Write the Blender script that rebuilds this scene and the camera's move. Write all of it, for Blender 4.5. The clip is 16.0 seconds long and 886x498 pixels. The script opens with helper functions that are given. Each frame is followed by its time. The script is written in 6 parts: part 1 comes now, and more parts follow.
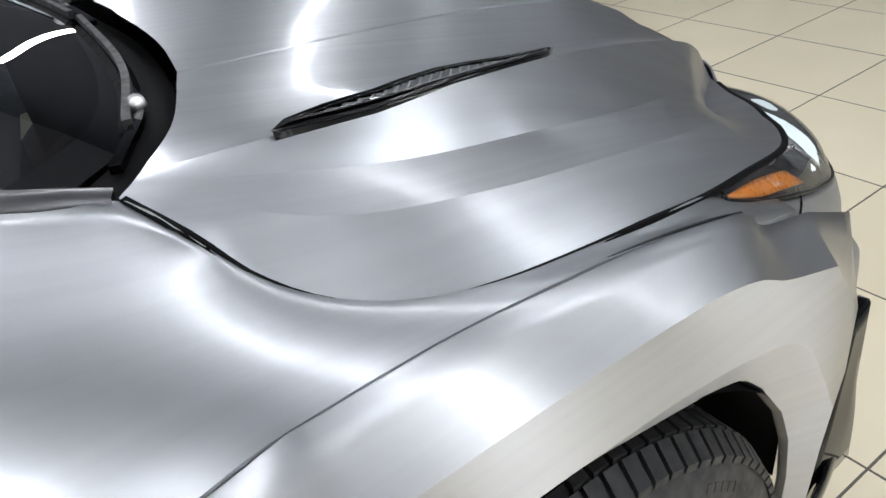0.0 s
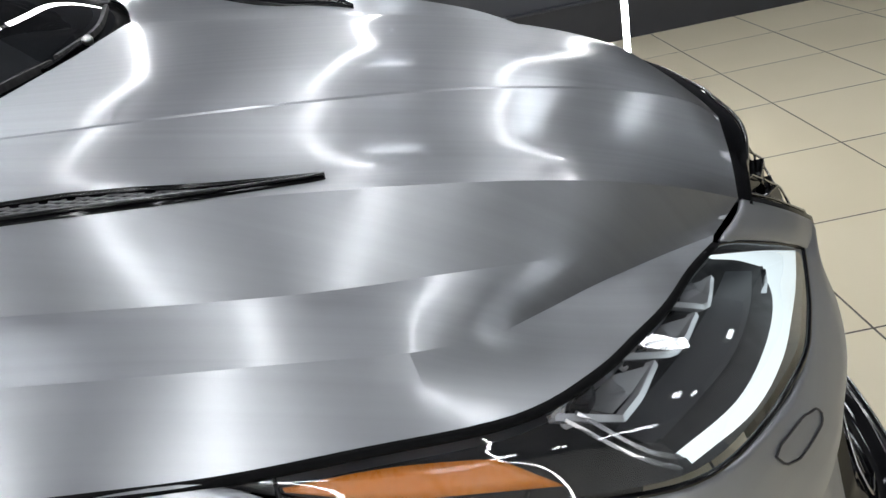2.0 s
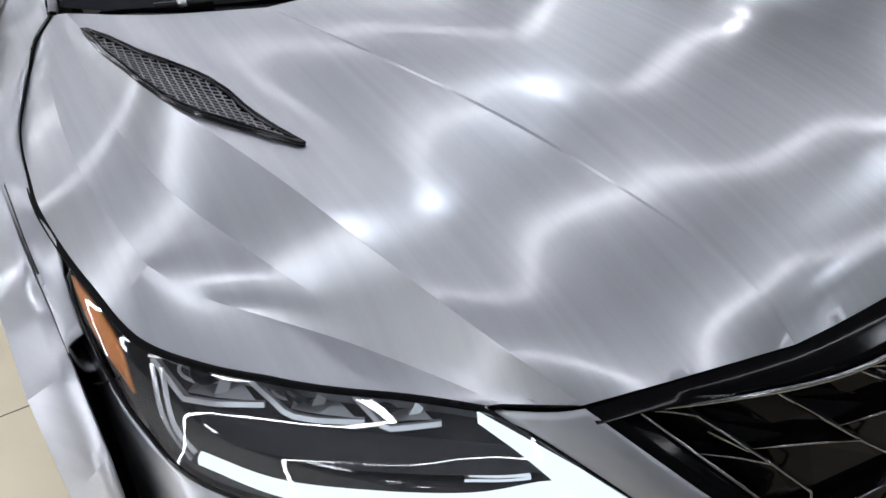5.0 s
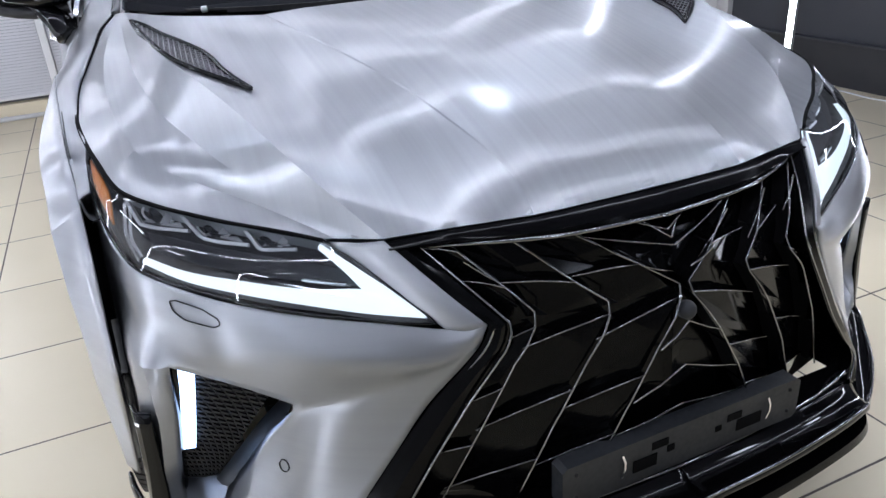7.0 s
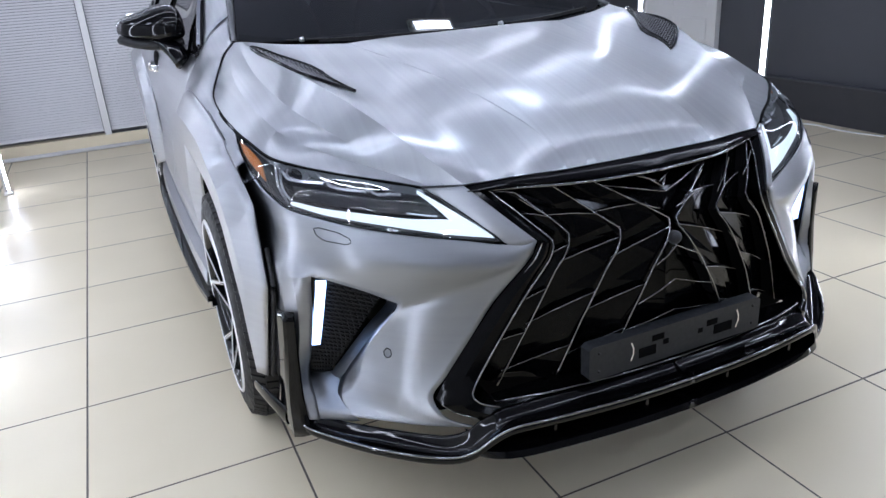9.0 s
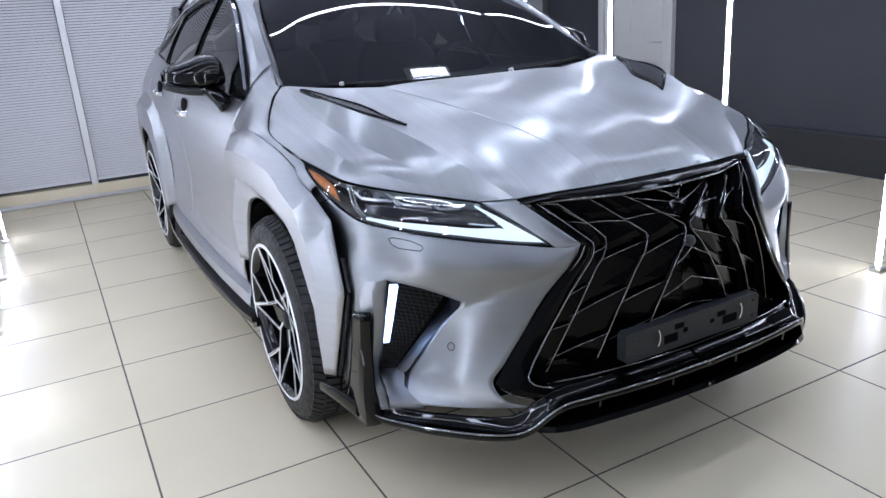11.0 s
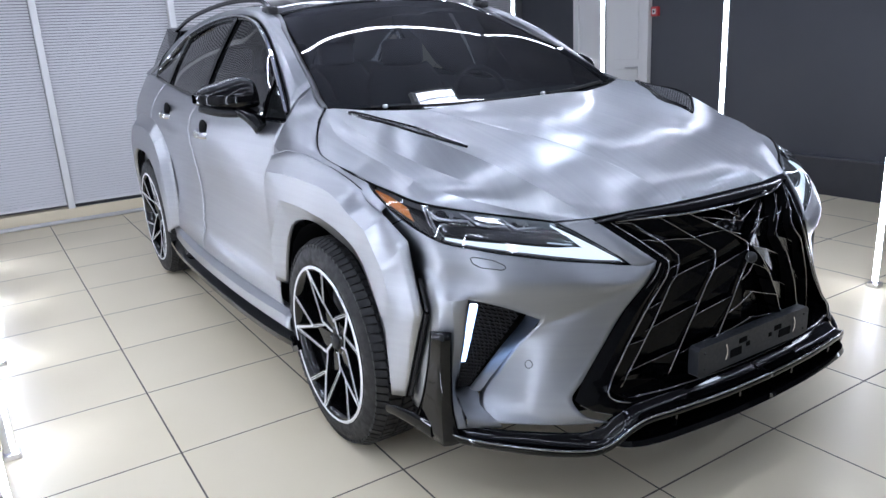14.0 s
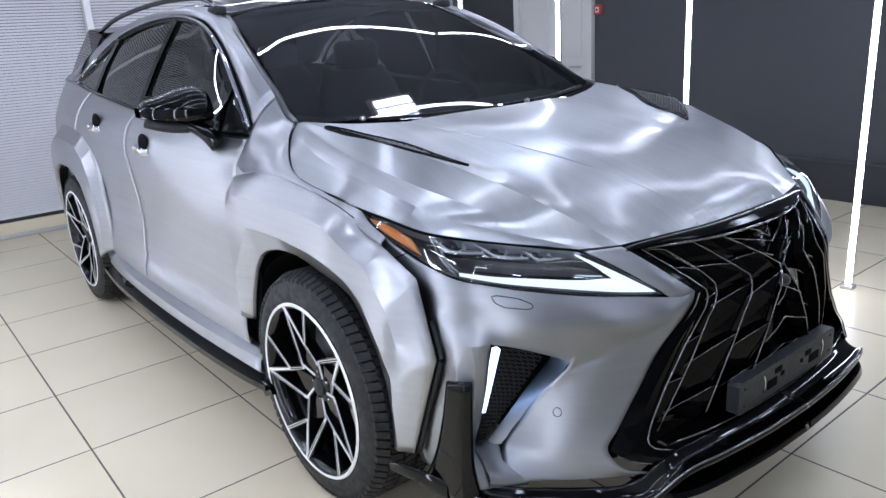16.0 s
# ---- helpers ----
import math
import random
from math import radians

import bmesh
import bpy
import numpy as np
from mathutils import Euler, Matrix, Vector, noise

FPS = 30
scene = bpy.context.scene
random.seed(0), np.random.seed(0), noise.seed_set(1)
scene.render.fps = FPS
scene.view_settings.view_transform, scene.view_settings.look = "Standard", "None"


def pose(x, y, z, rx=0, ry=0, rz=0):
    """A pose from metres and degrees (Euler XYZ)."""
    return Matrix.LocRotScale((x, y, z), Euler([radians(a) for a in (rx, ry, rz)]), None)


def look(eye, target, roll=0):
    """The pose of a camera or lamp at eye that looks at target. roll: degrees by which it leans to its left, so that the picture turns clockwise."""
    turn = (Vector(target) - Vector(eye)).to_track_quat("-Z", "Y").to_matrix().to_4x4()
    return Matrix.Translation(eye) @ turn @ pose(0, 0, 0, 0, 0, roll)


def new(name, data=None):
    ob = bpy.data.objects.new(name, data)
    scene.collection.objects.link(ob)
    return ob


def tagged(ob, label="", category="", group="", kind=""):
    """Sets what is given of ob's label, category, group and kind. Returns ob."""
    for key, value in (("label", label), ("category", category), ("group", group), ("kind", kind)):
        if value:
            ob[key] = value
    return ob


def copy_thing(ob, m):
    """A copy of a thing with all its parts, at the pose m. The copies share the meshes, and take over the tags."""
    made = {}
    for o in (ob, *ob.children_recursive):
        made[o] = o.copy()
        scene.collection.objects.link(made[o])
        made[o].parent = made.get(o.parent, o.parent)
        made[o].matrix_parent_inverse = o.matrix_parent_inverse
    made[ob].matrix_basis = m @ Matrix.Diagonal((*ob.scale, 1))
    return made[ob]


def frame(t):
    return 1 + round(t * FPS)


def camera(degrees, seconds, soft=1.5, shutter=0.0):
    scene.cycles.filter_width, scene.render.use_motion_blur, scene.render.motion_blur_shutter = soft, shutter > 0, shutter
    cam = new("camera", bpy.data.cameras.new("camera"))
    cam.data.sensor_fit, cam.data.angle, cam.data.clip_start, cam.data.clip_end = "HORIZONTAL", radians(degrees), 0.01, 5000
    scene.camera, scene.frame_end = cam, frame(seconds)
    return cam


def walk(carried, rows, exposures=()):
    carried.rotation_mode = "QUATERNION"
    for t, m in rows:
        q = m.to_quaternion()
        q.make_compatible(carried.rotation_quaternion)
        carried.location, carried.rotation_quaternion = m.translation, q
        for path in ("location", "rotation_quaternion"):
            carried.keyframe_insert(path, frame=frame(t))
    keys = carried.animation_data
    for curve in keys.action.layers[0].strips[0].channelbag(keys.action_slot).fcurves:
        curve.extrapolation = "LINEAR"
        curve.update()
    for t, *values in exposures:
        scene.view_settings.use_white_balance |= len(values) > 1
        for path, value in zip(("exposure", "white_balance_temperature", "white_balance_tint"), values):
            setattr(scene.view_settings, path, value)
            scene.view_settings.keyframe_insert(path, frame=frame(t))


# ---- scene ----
cam = camera(62.54, 16.0)

# seconds, eye, heading, tilt, lean
PATH = [
    (0, (-1.315, 0.403, 1.418), -121.42, -32.76, -8.51),
    (0.5, (-1.325, 0.173, 1.387), -112.91, -31.89, -10.48),
    (1, (-1.342, -0.050, 1.366), -103.13, -31.23, -13.34),
    (1.5, (-1.306, -0.214, 1.357), -98.35, -30.15, -12.70),
    (2, (-1.267, -0.394, 1.333), -89.16, -27.35, -12.15),
    (2.3, (-1.272, -0.501, 1.342), -82.76, -28.05, -11.66),
    (2.5, (-1.277, -0.579, 1.352), -78.51, -28.54, -11.37),
    (3, (-1.274, -0.767, 1.372), -67.92, -27.63, -11.40),
    (3.5, (-1.144, -0.885, 1.391), -58.86, -27.89, -9.89),
    (3.8, (-1.025, -0.913, 1.468), -51.73, -31.97, -8.61),
    (4, (-0.956, -0.943, 1.491), -46.07, -34.25, -8.50),
    (4.2, (-0.887, -0.982, 1.491), -39.58, -35.10, -8.98),
    (6.3, (-0.838, -1.582, 1.400), -23.66, -26.30, -3.57),
    (6.4, (-0.828, -1.612, 1.399), -23.37, -26.15, -3.66),
    (6.5, (-0.816, -1.645, 1.397), -23.23, -26.09, -3.75),
    (6.8, (-0.794, -1.742, 1.393), -22.97, -25.85, -3.90),
    (7, (-0.797, -1.796, 1.397), -22.79, -25.51, -4.01),
    (7.5, (-0.861, -1.894, 1.399), -22.88, -24.87, -3.98),
    (8, (-1.002, -2.029, 1.397), -23.04, -24.13, -3.85),
    (8.5, (-1.079, -2.124, 1.400), -23.04, -22.97, -3.87),
    (9, (-1.174, -2.258, 1.399), -23.27, -21.55, -3.92),
    (9.2, (-1.179, -2.303, 1.417), -22.74, -21.40, -4.22),
    (11.3, (-1.619, -2.456, 1.402), -28.13, -17.20, -3.78),
    (11.5, (-1.636, -2.496, 1.405), -28.24, -16.95, -3.74),
    (12, (-1.676, -2.561, 1.410), -28.51, -16.05, -3.56),
    (12.5, (-1.709, -2.537, 1.410), -28.90, -15.58, -3.34),
    (13, (-1.779, -2.446, 1.415), -29.70, -15.55, -3.18),
    (13.5, (-1.870, -2.349, 1.415), -30.74, -15.79, -3.15),
    (14, (-1.904, -2.248, 1.424), -32.06, -16.17, -3.20),
    (14.5, (-1.845, -2.126, 1.437), -33.07, -16.44, -3.36),
    (15, (-1.791, -1.997, 1.456), -34.48, -16.66, -3.39),
    (15.5, (-1.819, -1.940, 1.458), -35.82, -16.75, -3.40),
    (16, (-1.926, -1.878, 1.458), -38.21, -16.72, -3.44),
]


def stance(eye, heading, tilt, lean):
    h, p = radians(heading), radians(tilt)
    way = Vector((-math.sin(h) * math.cos(p), math.cos(h) * math.cos(p), math.sin(p)))
    return look(eye, Vector(eye) + way, lean)


walk(cam, [(t, stance(e, h, p, r)) for t, e, h, p, r in PATH],
     [(0, 0.50, 6660, 12), (1.0, 0.38, 6780, 12), (1.6, 0.34, 6780, 11), (2.5, 0.15, 6800, 12), (4.0, 0.10, 6750, 13), (6.5, 0.25, 6170, 17), (12.0, 0.17, 5780, 17), (16, 0.27, 5840, 17)])

# ---- light ----
world = bpy.data.worlds.new("room_air")
scene.world = world
world.use_nodes = True
world.node_tree.nodes["Background"].inputs["Color"].default_value = (0.6, 0.65, 0.7, 1)
world.node_tree.nodes["Background"].inputs["Strength"].default_value = 0.02
TUBE_GLOW = 25.5


# ---- materials ----
def material(name, color, rough=0.5, metal=0.0, **more):
    m = bpy.data.materials.new(name)
    m.use_nodes = True
    b = m.node_tree.nodes["Principled BSDF"]
    b.inputs["Base Color"].default_value = (*color, 1)
    b.inputs["Roughness"].default_value = rough
    b.inputs["Metallic"].default_value = metal
    for key, value in more.items():
        b.inputs[key.replace("_", " ")].default_value = value
    return m


def tools(m):
    return m.node_tree.nodes, m.node_tree.links, m.node_tree.nodes["Principled BSDF"]


def noise_on(m, scale, low, high, where="Roughness", detail=4.0, rough=0.55, coords="Object"):
    """Noise at a real size that moves one value of the surface between low and high."""
    n, l, b = tools(m)
    tc, mp, ns, mr = (n.new("ShaderNode" + k) for k in ("TexCoord", "Mapping", "TexNoise", "MapRange"))
    mp.inputs["Scale"].default_value = scale
    ns.inputs["Scale"].default_value = 1.0
    ns.inputs["Detail"].default_value = detail
    ns.inputs["Roughness"].default_value = rough
    mr.inputs["From Min"].default_value, mr.inputs["From Max"].default_value = 0.3, 0.7
    mr.inputs["To Min"].default_value, mr.inputs["To Max"].default_value = low, high
    l.new(tc.outputs[coords], mp.inputs["Vector"])
    l.new(mp.outputs["Vector"], ns.inputs["Vector"])
    l.new(ns.outputs["Fac"], mr.inputs["Value"])
    if where:
        l.new(mr.outputs["Result"], b.inputs[where])
    return mr


def tint_on(m, fac, a, c):
    """The base colour runs from a to c along a value."""
    n, l, b = tools(m)
    mix = n.new("ShaderNodeMix")
    mix.data_type = "RGBA"
    mix.inputs["A"].default_value, mix.inputs["B"].default_value = (*a, 1), (*c, 1)
    l.new(fac.outputs["Result"], mix.inputs["Factor"])
    l.new(mix.outputs["Result"], b.inputs["Base Color"])


def relief_on(m, fac, strength, distance=0.001):
    n, l, b = tools(m)
    bump = n.new("ShaderNodeBump")
    bump.inputs["Strength"].default_value, bump.inputs["Distance"].default_value = strength, distance
    l.new(fac.outputs["Result"], bump.inputs["Height"])
    l.new(bump.outputs["Normal"], b.inputs["Normal"])


def brushed(name, along, cross, spread, shade, crisp_part, crisp_low, crisp_high, vary, coat):
    """Silver vinyl wrap with brush lines along one way; a soft and a crisp gloss, both spread across the lines."""
    m = material(name, (shade, shade, shade), 0.44, 1.0, Anisotropic=0.8, Coat_Weight=coat, Coat_Roughness=0.13, Coat_IOR=1.3)
    n, l, soft = tools(m)
    t = n.new("ShaderNodeCombineXYZ")
    for k in range(3):
        t.inputs[k].default_value = spread[k]
    fine = [2.5 if k == along else 320 if k == cross else 5 for k in range(3)]
    coarse = [0.8 if k == along else 60 if k == cross else 2 for k in range(3)]
    tint_on(m, noise_on(m, coarse, 0, 1, None), (shade - vary - 0.004, shade - vary + 0.008, shade - vary + 0.024), (shade + vary - 0.004, shade + vary + 0.008, shade + vary + 0.024))
    crisp = n.new("ShaderNodeBsdfPrincipled")
    crisp.inputs["Metallic"].default_value = 1.0
    crisp.inputs["Anisotropic"].default_value = 0.6
    crisp.inputs["Base Color"].default_value = (0.56, 0.57, 0.59, 1)
    streak = noise_on(m, fine, crisp_low, crisp_high, None, 3.0)
    l.new(streak.outputs["Result"], crisp.inputs["Roughness"])
    mix = n.new("ShaderNodeMixShader")
    mix.inputs[0].default_value = crisp_part
    for b in (soft, crisp):
        l.new(t.outputs[0], b.inputs["Tangent"])
    l.new(soft.outputs[0], mix.inputs[1])
    l.new(crisp.outputs[0], mix.inputs[2])
    l.new(mix.outputs[0], n["Material Output"].inputs["Surface"])
    return m


WRAP = brushed("brushed_silver_wrap", 1, 0, (0.85, 0.0, 0.55), 0.37, 0.13, 0.17, 0.22, 0.020, 0.36)
WRAP_SIDE = brushed("brushed_silver_wrap_side", 1, 2, (0.85, 0.0, 0.55), 0.42, 0.10, 0.20, 0.25, 0.016, 0.40)
WRAP_FRONT = brushed("brushed_silver_wrap_across", 0, 2, (0.1, 0.25, 1.0), 0.34, 0.05, 0.34, 0.34, 0.010, 0.4)
GLOSS = material("gloss_black_plastic", (0.0018, 0.0018, 0.0022), 0.05, Specular_IOR_Level=0.32)
noise_on(GLOSS, (3, 3, 3), 0.03, 0.10)
LACQUER = material("lacquered_black_edge", (0.002, 0.002, 0.0025), 0.06, IOR=3.3)
BLADE = material("satin_black_plastic", (0.0018, 0.0018, 0.0021), 0.10, Specular_IOR_Level=0.12)
noise_on(BLADE, (5, 5, 5), 0.07, 0.14)
MATT = material("matt_black_plastic", (0.008, 0.008, 0.009), 0.55)
noise_on(MATT, (60, 60, 60), 0.45, 0.7)
PLATE = material("charcoal_plastic", (0.019, 0.021, 0.024), 0.5)
noise_on(PLATE, (90, 90, 90), 0.42, 0.6)
PANEL_GREY = material("dark_grey_lamp_panel", (0.045, 0.047, 0.052), 0.4)
# near-black: carries the shade of cavities and gaps in its colour, also black trim
DEEP = material("shade_and_trim_black", (0.0015, 0.0015, 0.0018), 0.8, Specular_IOR_Level=0.1)
RUBBER = material("tyre_rubber", (0.009, 0.009, 0.0095), 0.62)
noise_on(RUBBER, (40, 40, 40), 0.5, 0.8)
CHROME = material("chrome", (0.75, 0.76, 0.78), 0.08, 1.0)
SATIN = material("satin_silver_trim", (0.90, 0.91, 0.93), 0.24, 0.9)
MACHINED = material("machined_aluminium", (0.86, 0.86, 0.87), 0.34, 0.4)
BRIGHT = material("bright_lamp_reflector", (0.70, 0.71, 0.73), 0.20, 0.6)
noise_on(MACHINED, (200, 200, 200), 0.3, 0.45)
DARK_TRIM = material("dark_grey_metal_trim", (0.10, 0.10, 0.105), 0.28, 0.8)
RIM_BLACK = material("gloss_black_rim_paint", (0.003, 0.003, 0.0035), 0.12)
AMBER = material("amber_lens", (0.58, 0.19, 0.02), 0.2, 0.0, Coat_Weight=0.8, Coat_Roughness=0.03)
noise_on(AMBER, (260, 260, 30), 0.12, 0.5)
LEATHER = material("dark_red_leather", (0.004, 0.002, 0.0025), 0.8)
noise_on(LEATHER, (80, 80, 80), 0.4, 0.6)
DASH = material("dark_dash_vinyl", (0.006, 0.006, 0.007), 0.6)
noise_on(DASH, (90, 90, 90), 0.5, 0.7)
MESH = material("grey_plastic_mesh", (0.16, 0.16, 0.17), 0.3)
STEEL = material("steel_bar", (0.62, 0.62, 0.62), 0.3, 1.0)


def clear(name, tint, gloss_rough=0.0, ior=1.5):
    """Glass of one pane: it lets light through with a tint and mirrors by Fresnel."""
    m = bpy.data.materials.new(name)
    m.use_nodes = True
    n, l = m.node_tree.nodes, m.node_tree.links
    n.remove(n["Principled BSDF"])
    out = n["Material Output"]
    tr, gl, mix, fr = (n.new("ShaderNode" + k) for k in ("BsdfTransparent", "BsdfGlossy", "MixShader", "Fresnel"))
    tr.inputs["Color"].default_value = (*tint, 1)
    gl.inputs["Roughness"].default_value = gloss_rough
    fr.inputs["IOR"].default_value = ior
    l.new(fr.outputs[0], mix.inputs[0])
    l.new(tr.outputs[0], mix.inputs[1])
    l.new(gl.outputs[0], mix.inputs[2])
    l.new(mix.outputs[0], out.inputs["Surface"])
    return m


TINT = clear("tinted_window_glass", (0.55, 0.60, 0.60), 0.0, 2.8)
SCREEN = clear("windshield_glass", (0.17, 0.20, 0.225), 0.0, 1.75)
TINT_DARK = clear("dark_tinted_window_glass", (0.10, 0.10, 0.11), 0.0, 3.2)
LENS = clear("clear_headlight_lens", (0.86, 0.87, 0.88), 0.0, 1.8)


def glow(name, color, strength):
    m = bpy.data.materials.new(name)
    m.use_nodes = True
    n, l = m.node_tree.nodes, m.node_tree.links
    n.remove(n["Principled BSDF"])
    e = n.new("ShaderNodeEmission")
    e.inputs["Color"].default_value, e.inputs["Strength"].default_value = (*color, 1), strength
    l.new(e.outputs[0], n["Material Output"].inputs["Surface"])
    return m


TUBE = glow("white_led_tube", (0.90, 0.95, 1.0), TUBE_GLOW)
DRL = glow("daylight_lamp", (0.78, 0.93, 1.0), 1.3)
FOG = glow("fog_lamp_light", (0.46, 0.66, 1.0), 5.0)

TILE = material("beige_floor_tile", (0.72, 0.67, 0.56), 0.14, 0.0, Specular_IOR_Level=0.28)
tint_on(TILE, noise_on(TILE, (1.3, 1.3, 1.3), 0, 1, None, 2.0), (0.75, 0.66, 0.475), (0.81, 0.72, 0.53))
noise_on(TILE, (0.9, 0.9, 0.9), 0.33, 0.38, detail=1.0)
nodes, links, body = tools(TILE)
own, shift = nodes.new("ShaderNodeObjectInfo"), nodes.new("ShaderNodeCombineXYZ")
for k, factor in enumerate((31.0, 57.0, 13.0)):
    spread_by = nodes.new("ShaderNodeMath")
    spread_by.operation = "MULTIPLY_ADD"
    spread_by.inputs[1].default_value, spread_by.inputs[2].default_value = factor, 3.7 + k
    links.new(own.outputs["Random"], spread_by.inputs[0])
    links.new(spread_by.outputs[0], shift.inputs[k])
for node in [q for q in nodes if q.bl_idname == "ShaderNodeMapping"]:
    links.new(shift.outputs[0], node.inputs["Location"])
GROUT = material("brown_grout", (0.12, 0.10, 0.08), 0.85)
noise_on(GROUT, (50, 50, 50), 0.7, 0.95)
DARK_WALL = material("dark_grey_wall_paint", (0.060, 0.063, 0.075), 0.55)
noise_on(DARK_WALL, (1.5, 1.5, 1.5), 0.45, 0.65)
relief_on(DARK_WALL, noise_on(DARK_WALL, (160, 160, 160), 0, 1, None), 0.2, 0.001)
DARK_BASE = material("dark_plinth_paint", (0.035, 0.036, 0.042), 0.45)
noise_on(DARK_BASE, (8, 8, 8), 0.35, 0.6)
WHITE = material("white_paint", (0.74, 0.74, 0.73), 0.4)
noise_on(WHITE, (12, 12, 12), 0.32, 0.5)
PALE_WALL = material("pale_grey_wall_paint", (0.55, 0.55, 0.56), 0.6)
tint_on(PALE_WALL, noise_on(PALE_WALL, (2, 2, 2), 0, 1, None), (0.80, 0.80, 0.80), (0.86, 0.86, 0.86))
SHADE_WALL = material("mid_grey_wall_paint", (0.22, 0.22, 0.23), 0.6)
noise_on(SHADE_WALL, (3, 3, 3), 0.5, 0.7)
PANEL = glow("cold_white_lamp", (0.82, 0.91, 1.0), 20.0)
CEIL = material("grey_ceiling_paint", (0.27, 0.28, 0.34), 0.8)
noise_on(CEIL, (5, 5, 5), 0.7, 0.9)
SLAT = material("aluminium_blind_slat", (0.78, 0.77, 0.78), 0.42)
noise_on(SLAT, (4, 4, 30), 0.35, 0.55)
RED = material("red_plastic", (0.55, 0.05, 0.05), 0.4)


# ---- shapes ----
def spline(points, n):
    """n + 1 points at even steps along a smooth line through the given ones."""
    p = np.array(points, float)
    if len(p) == 2:
        s = np.linspace(0, 1, n + 1)[:, None]
        return p[0] * (1 - s) + p[1] * s
    t = np.r_[0, np.cumsum(np.sqrt(np.linalg.norm(np.diff(p, axis=0), axis=1)) + 1e-9)]
    d = np.empty_like(p)
    d[1:-1] = ((p[1:-1] - p[:-2]) / (t[1:-1] - t[:-2])[:, None] * (t[2:] - t[1:-1])[:, None]
               + (p[2:] - p[1:-1]) / (t[2:] - t[1:-1])[:, None] * (t[1:-1] - t[:-2])[:, None]) / (t[2:] - t[:-2])[:, None]
    d[0], d[-1] = (p[1] - p[0]) / (t[1] - t[0]), (p[-1] - p[-2]) / (t[-1] - t[-2])
    fine = []
    for k in range(len(p) - 1):
        h = t[k + 1] - t[k]
        s = np.linspace(0, 1, 17)[:-1, None]
        fine.append((2 * s**3 - 3 * s**2 + 1) * p[k] + (s**3 - 2 * s**2 + s) * h * d[k] + (3 * s**2 - 2 * s**3) * p[k + 1] + (s**3 - s**2) * h * d[k + 1])
    fine = np.vstack(fine + [p[-1:]])
    a = np.r_[0, np.cumsum(np.linalg.norm(np.diff(fine, axis=0), axis=1))]
    s = np.linspace(0, a[-1], n + 1)
    return np.stack([np.interp(s, a, fine[:, k]) for k in range(3)], 1)


def polyline(points, n):
    """n + 1 points at even steps along straight pieces."""
    p = np.array(points, float)
    a = np.r_[0, np.cumsum(np.linalg.norm(np.diff(p, axis=0), axis=1))]
    s = np.linspace(0, a[-1], n + 1)
    return np.stack([np.interp(s, a, p[:, k]) for k in range(p.shape[1])], 1)


def eased(points, n=6):
    """Steps between control points, with the corners kept."""
    p = np.array(points, float)
    return np.array([p[k] * (1 - j / n) + p[k + 1] * j / n for k in range(len(p) - 1) for j in range(n)] + [p[-1]])


def across(rows, nv):
    """Smooth surface points between rows of equal length, nv steps from row to row."""
    r = np.array(rows, float)
    m = len(r)
    if m == 2:
        s = np.linspace(0, 1, nv + 1)[:, None, None]
        return r[0] * (1 - s) + r[1] * s
    gap = np.r_[0, np.cumsum(np.linalg.norm(np.diff(r, axis=0), axis=2).mean(1) + 1e-6)]
    d = np.empty_like(r)
    for k in range(m):
        if 0 < k < m - 1:
            h0, h1 = gap[k] - gap[k - 1], gap[k + 1] - gap[k]
            d[k] = ((r[k] - r[k - 1]) / h0 * h1 + (r[k + 1] - r[k]) / h1 * h0) / (h0 + h1)
    d[0], d[-1] = (r[1] - r[0]) / gap[1], (r[-1] - r[-2]) / (gap[-1] - gap[-2])
    out = []
    for k in range(m - 1):
        h = gap[k + 1] - gap[k]
        for s in np.linspace(0, 1, nv + 1)[:-1]:
            out.append((2 * s**3 - 3 * s**2 + 1) * r[k] + (s**3 - 2 * s**2 + s) * h * d[k] + (3 * s**2 - 2 * s**3) * r[k + 1] + (s**3 - s**2) * h * d[k + 1])
    return np.array(out + [r[-1]])


def sheet(bm, grid, side=1, wrap=False):
    """Quads over a grid of points; side -1 mirrors it in x."""
    g = np.array(grid, float)
    vs = [[bm.verts.new((side * q[0], q[1], q[2])) for q in row] for row in g]
    nu = len(g[0])
    for i in range(len(g) - 1):
        for j in range(nu if wrap else nu - 1):
            a, b, c, d = vs[i][j], vs[i][(j + 1) % nu], vs[i + 1][(j + 1) % nu], vs[i + 1][j]
            f = (a, b, c, d) if side > 0 else (d, c, b, a)
            try:
                bm.faces.new(f)
            except ValueError:
                pass
    return vs


def part(name, bm, mat, parent=None, label="", smooth=True, thick=0.0):
    """Links a bmesh as one mesh object, under a thing or a part if one is given."""
    if mat.name.endswith(("glass", "lens")):
        for f in bm.faces:
            f.normal_update()
            if f.normal.dot(f.calc_center_median() - Vector((0, 1.3, 0.7))) < 0:
                f.normal_flip()
    me = bpy.data.meshes.new(name)
    bm.to_mesh(me)
    bm.free()
    if smooth:
        me.polygons.foreach_set("use_smooth", [True] * len(me.polygons))
    me.materials.append(mat)
    ob = new(name, me)
    if parent:
        ob.parent = parent
    if label:
        ob["label"] = label
    if thick:
        s = ob.modifiers.new("thickness", "SOLIDIFY")
        s.thickness, s.offset = thick, 0
    return ob


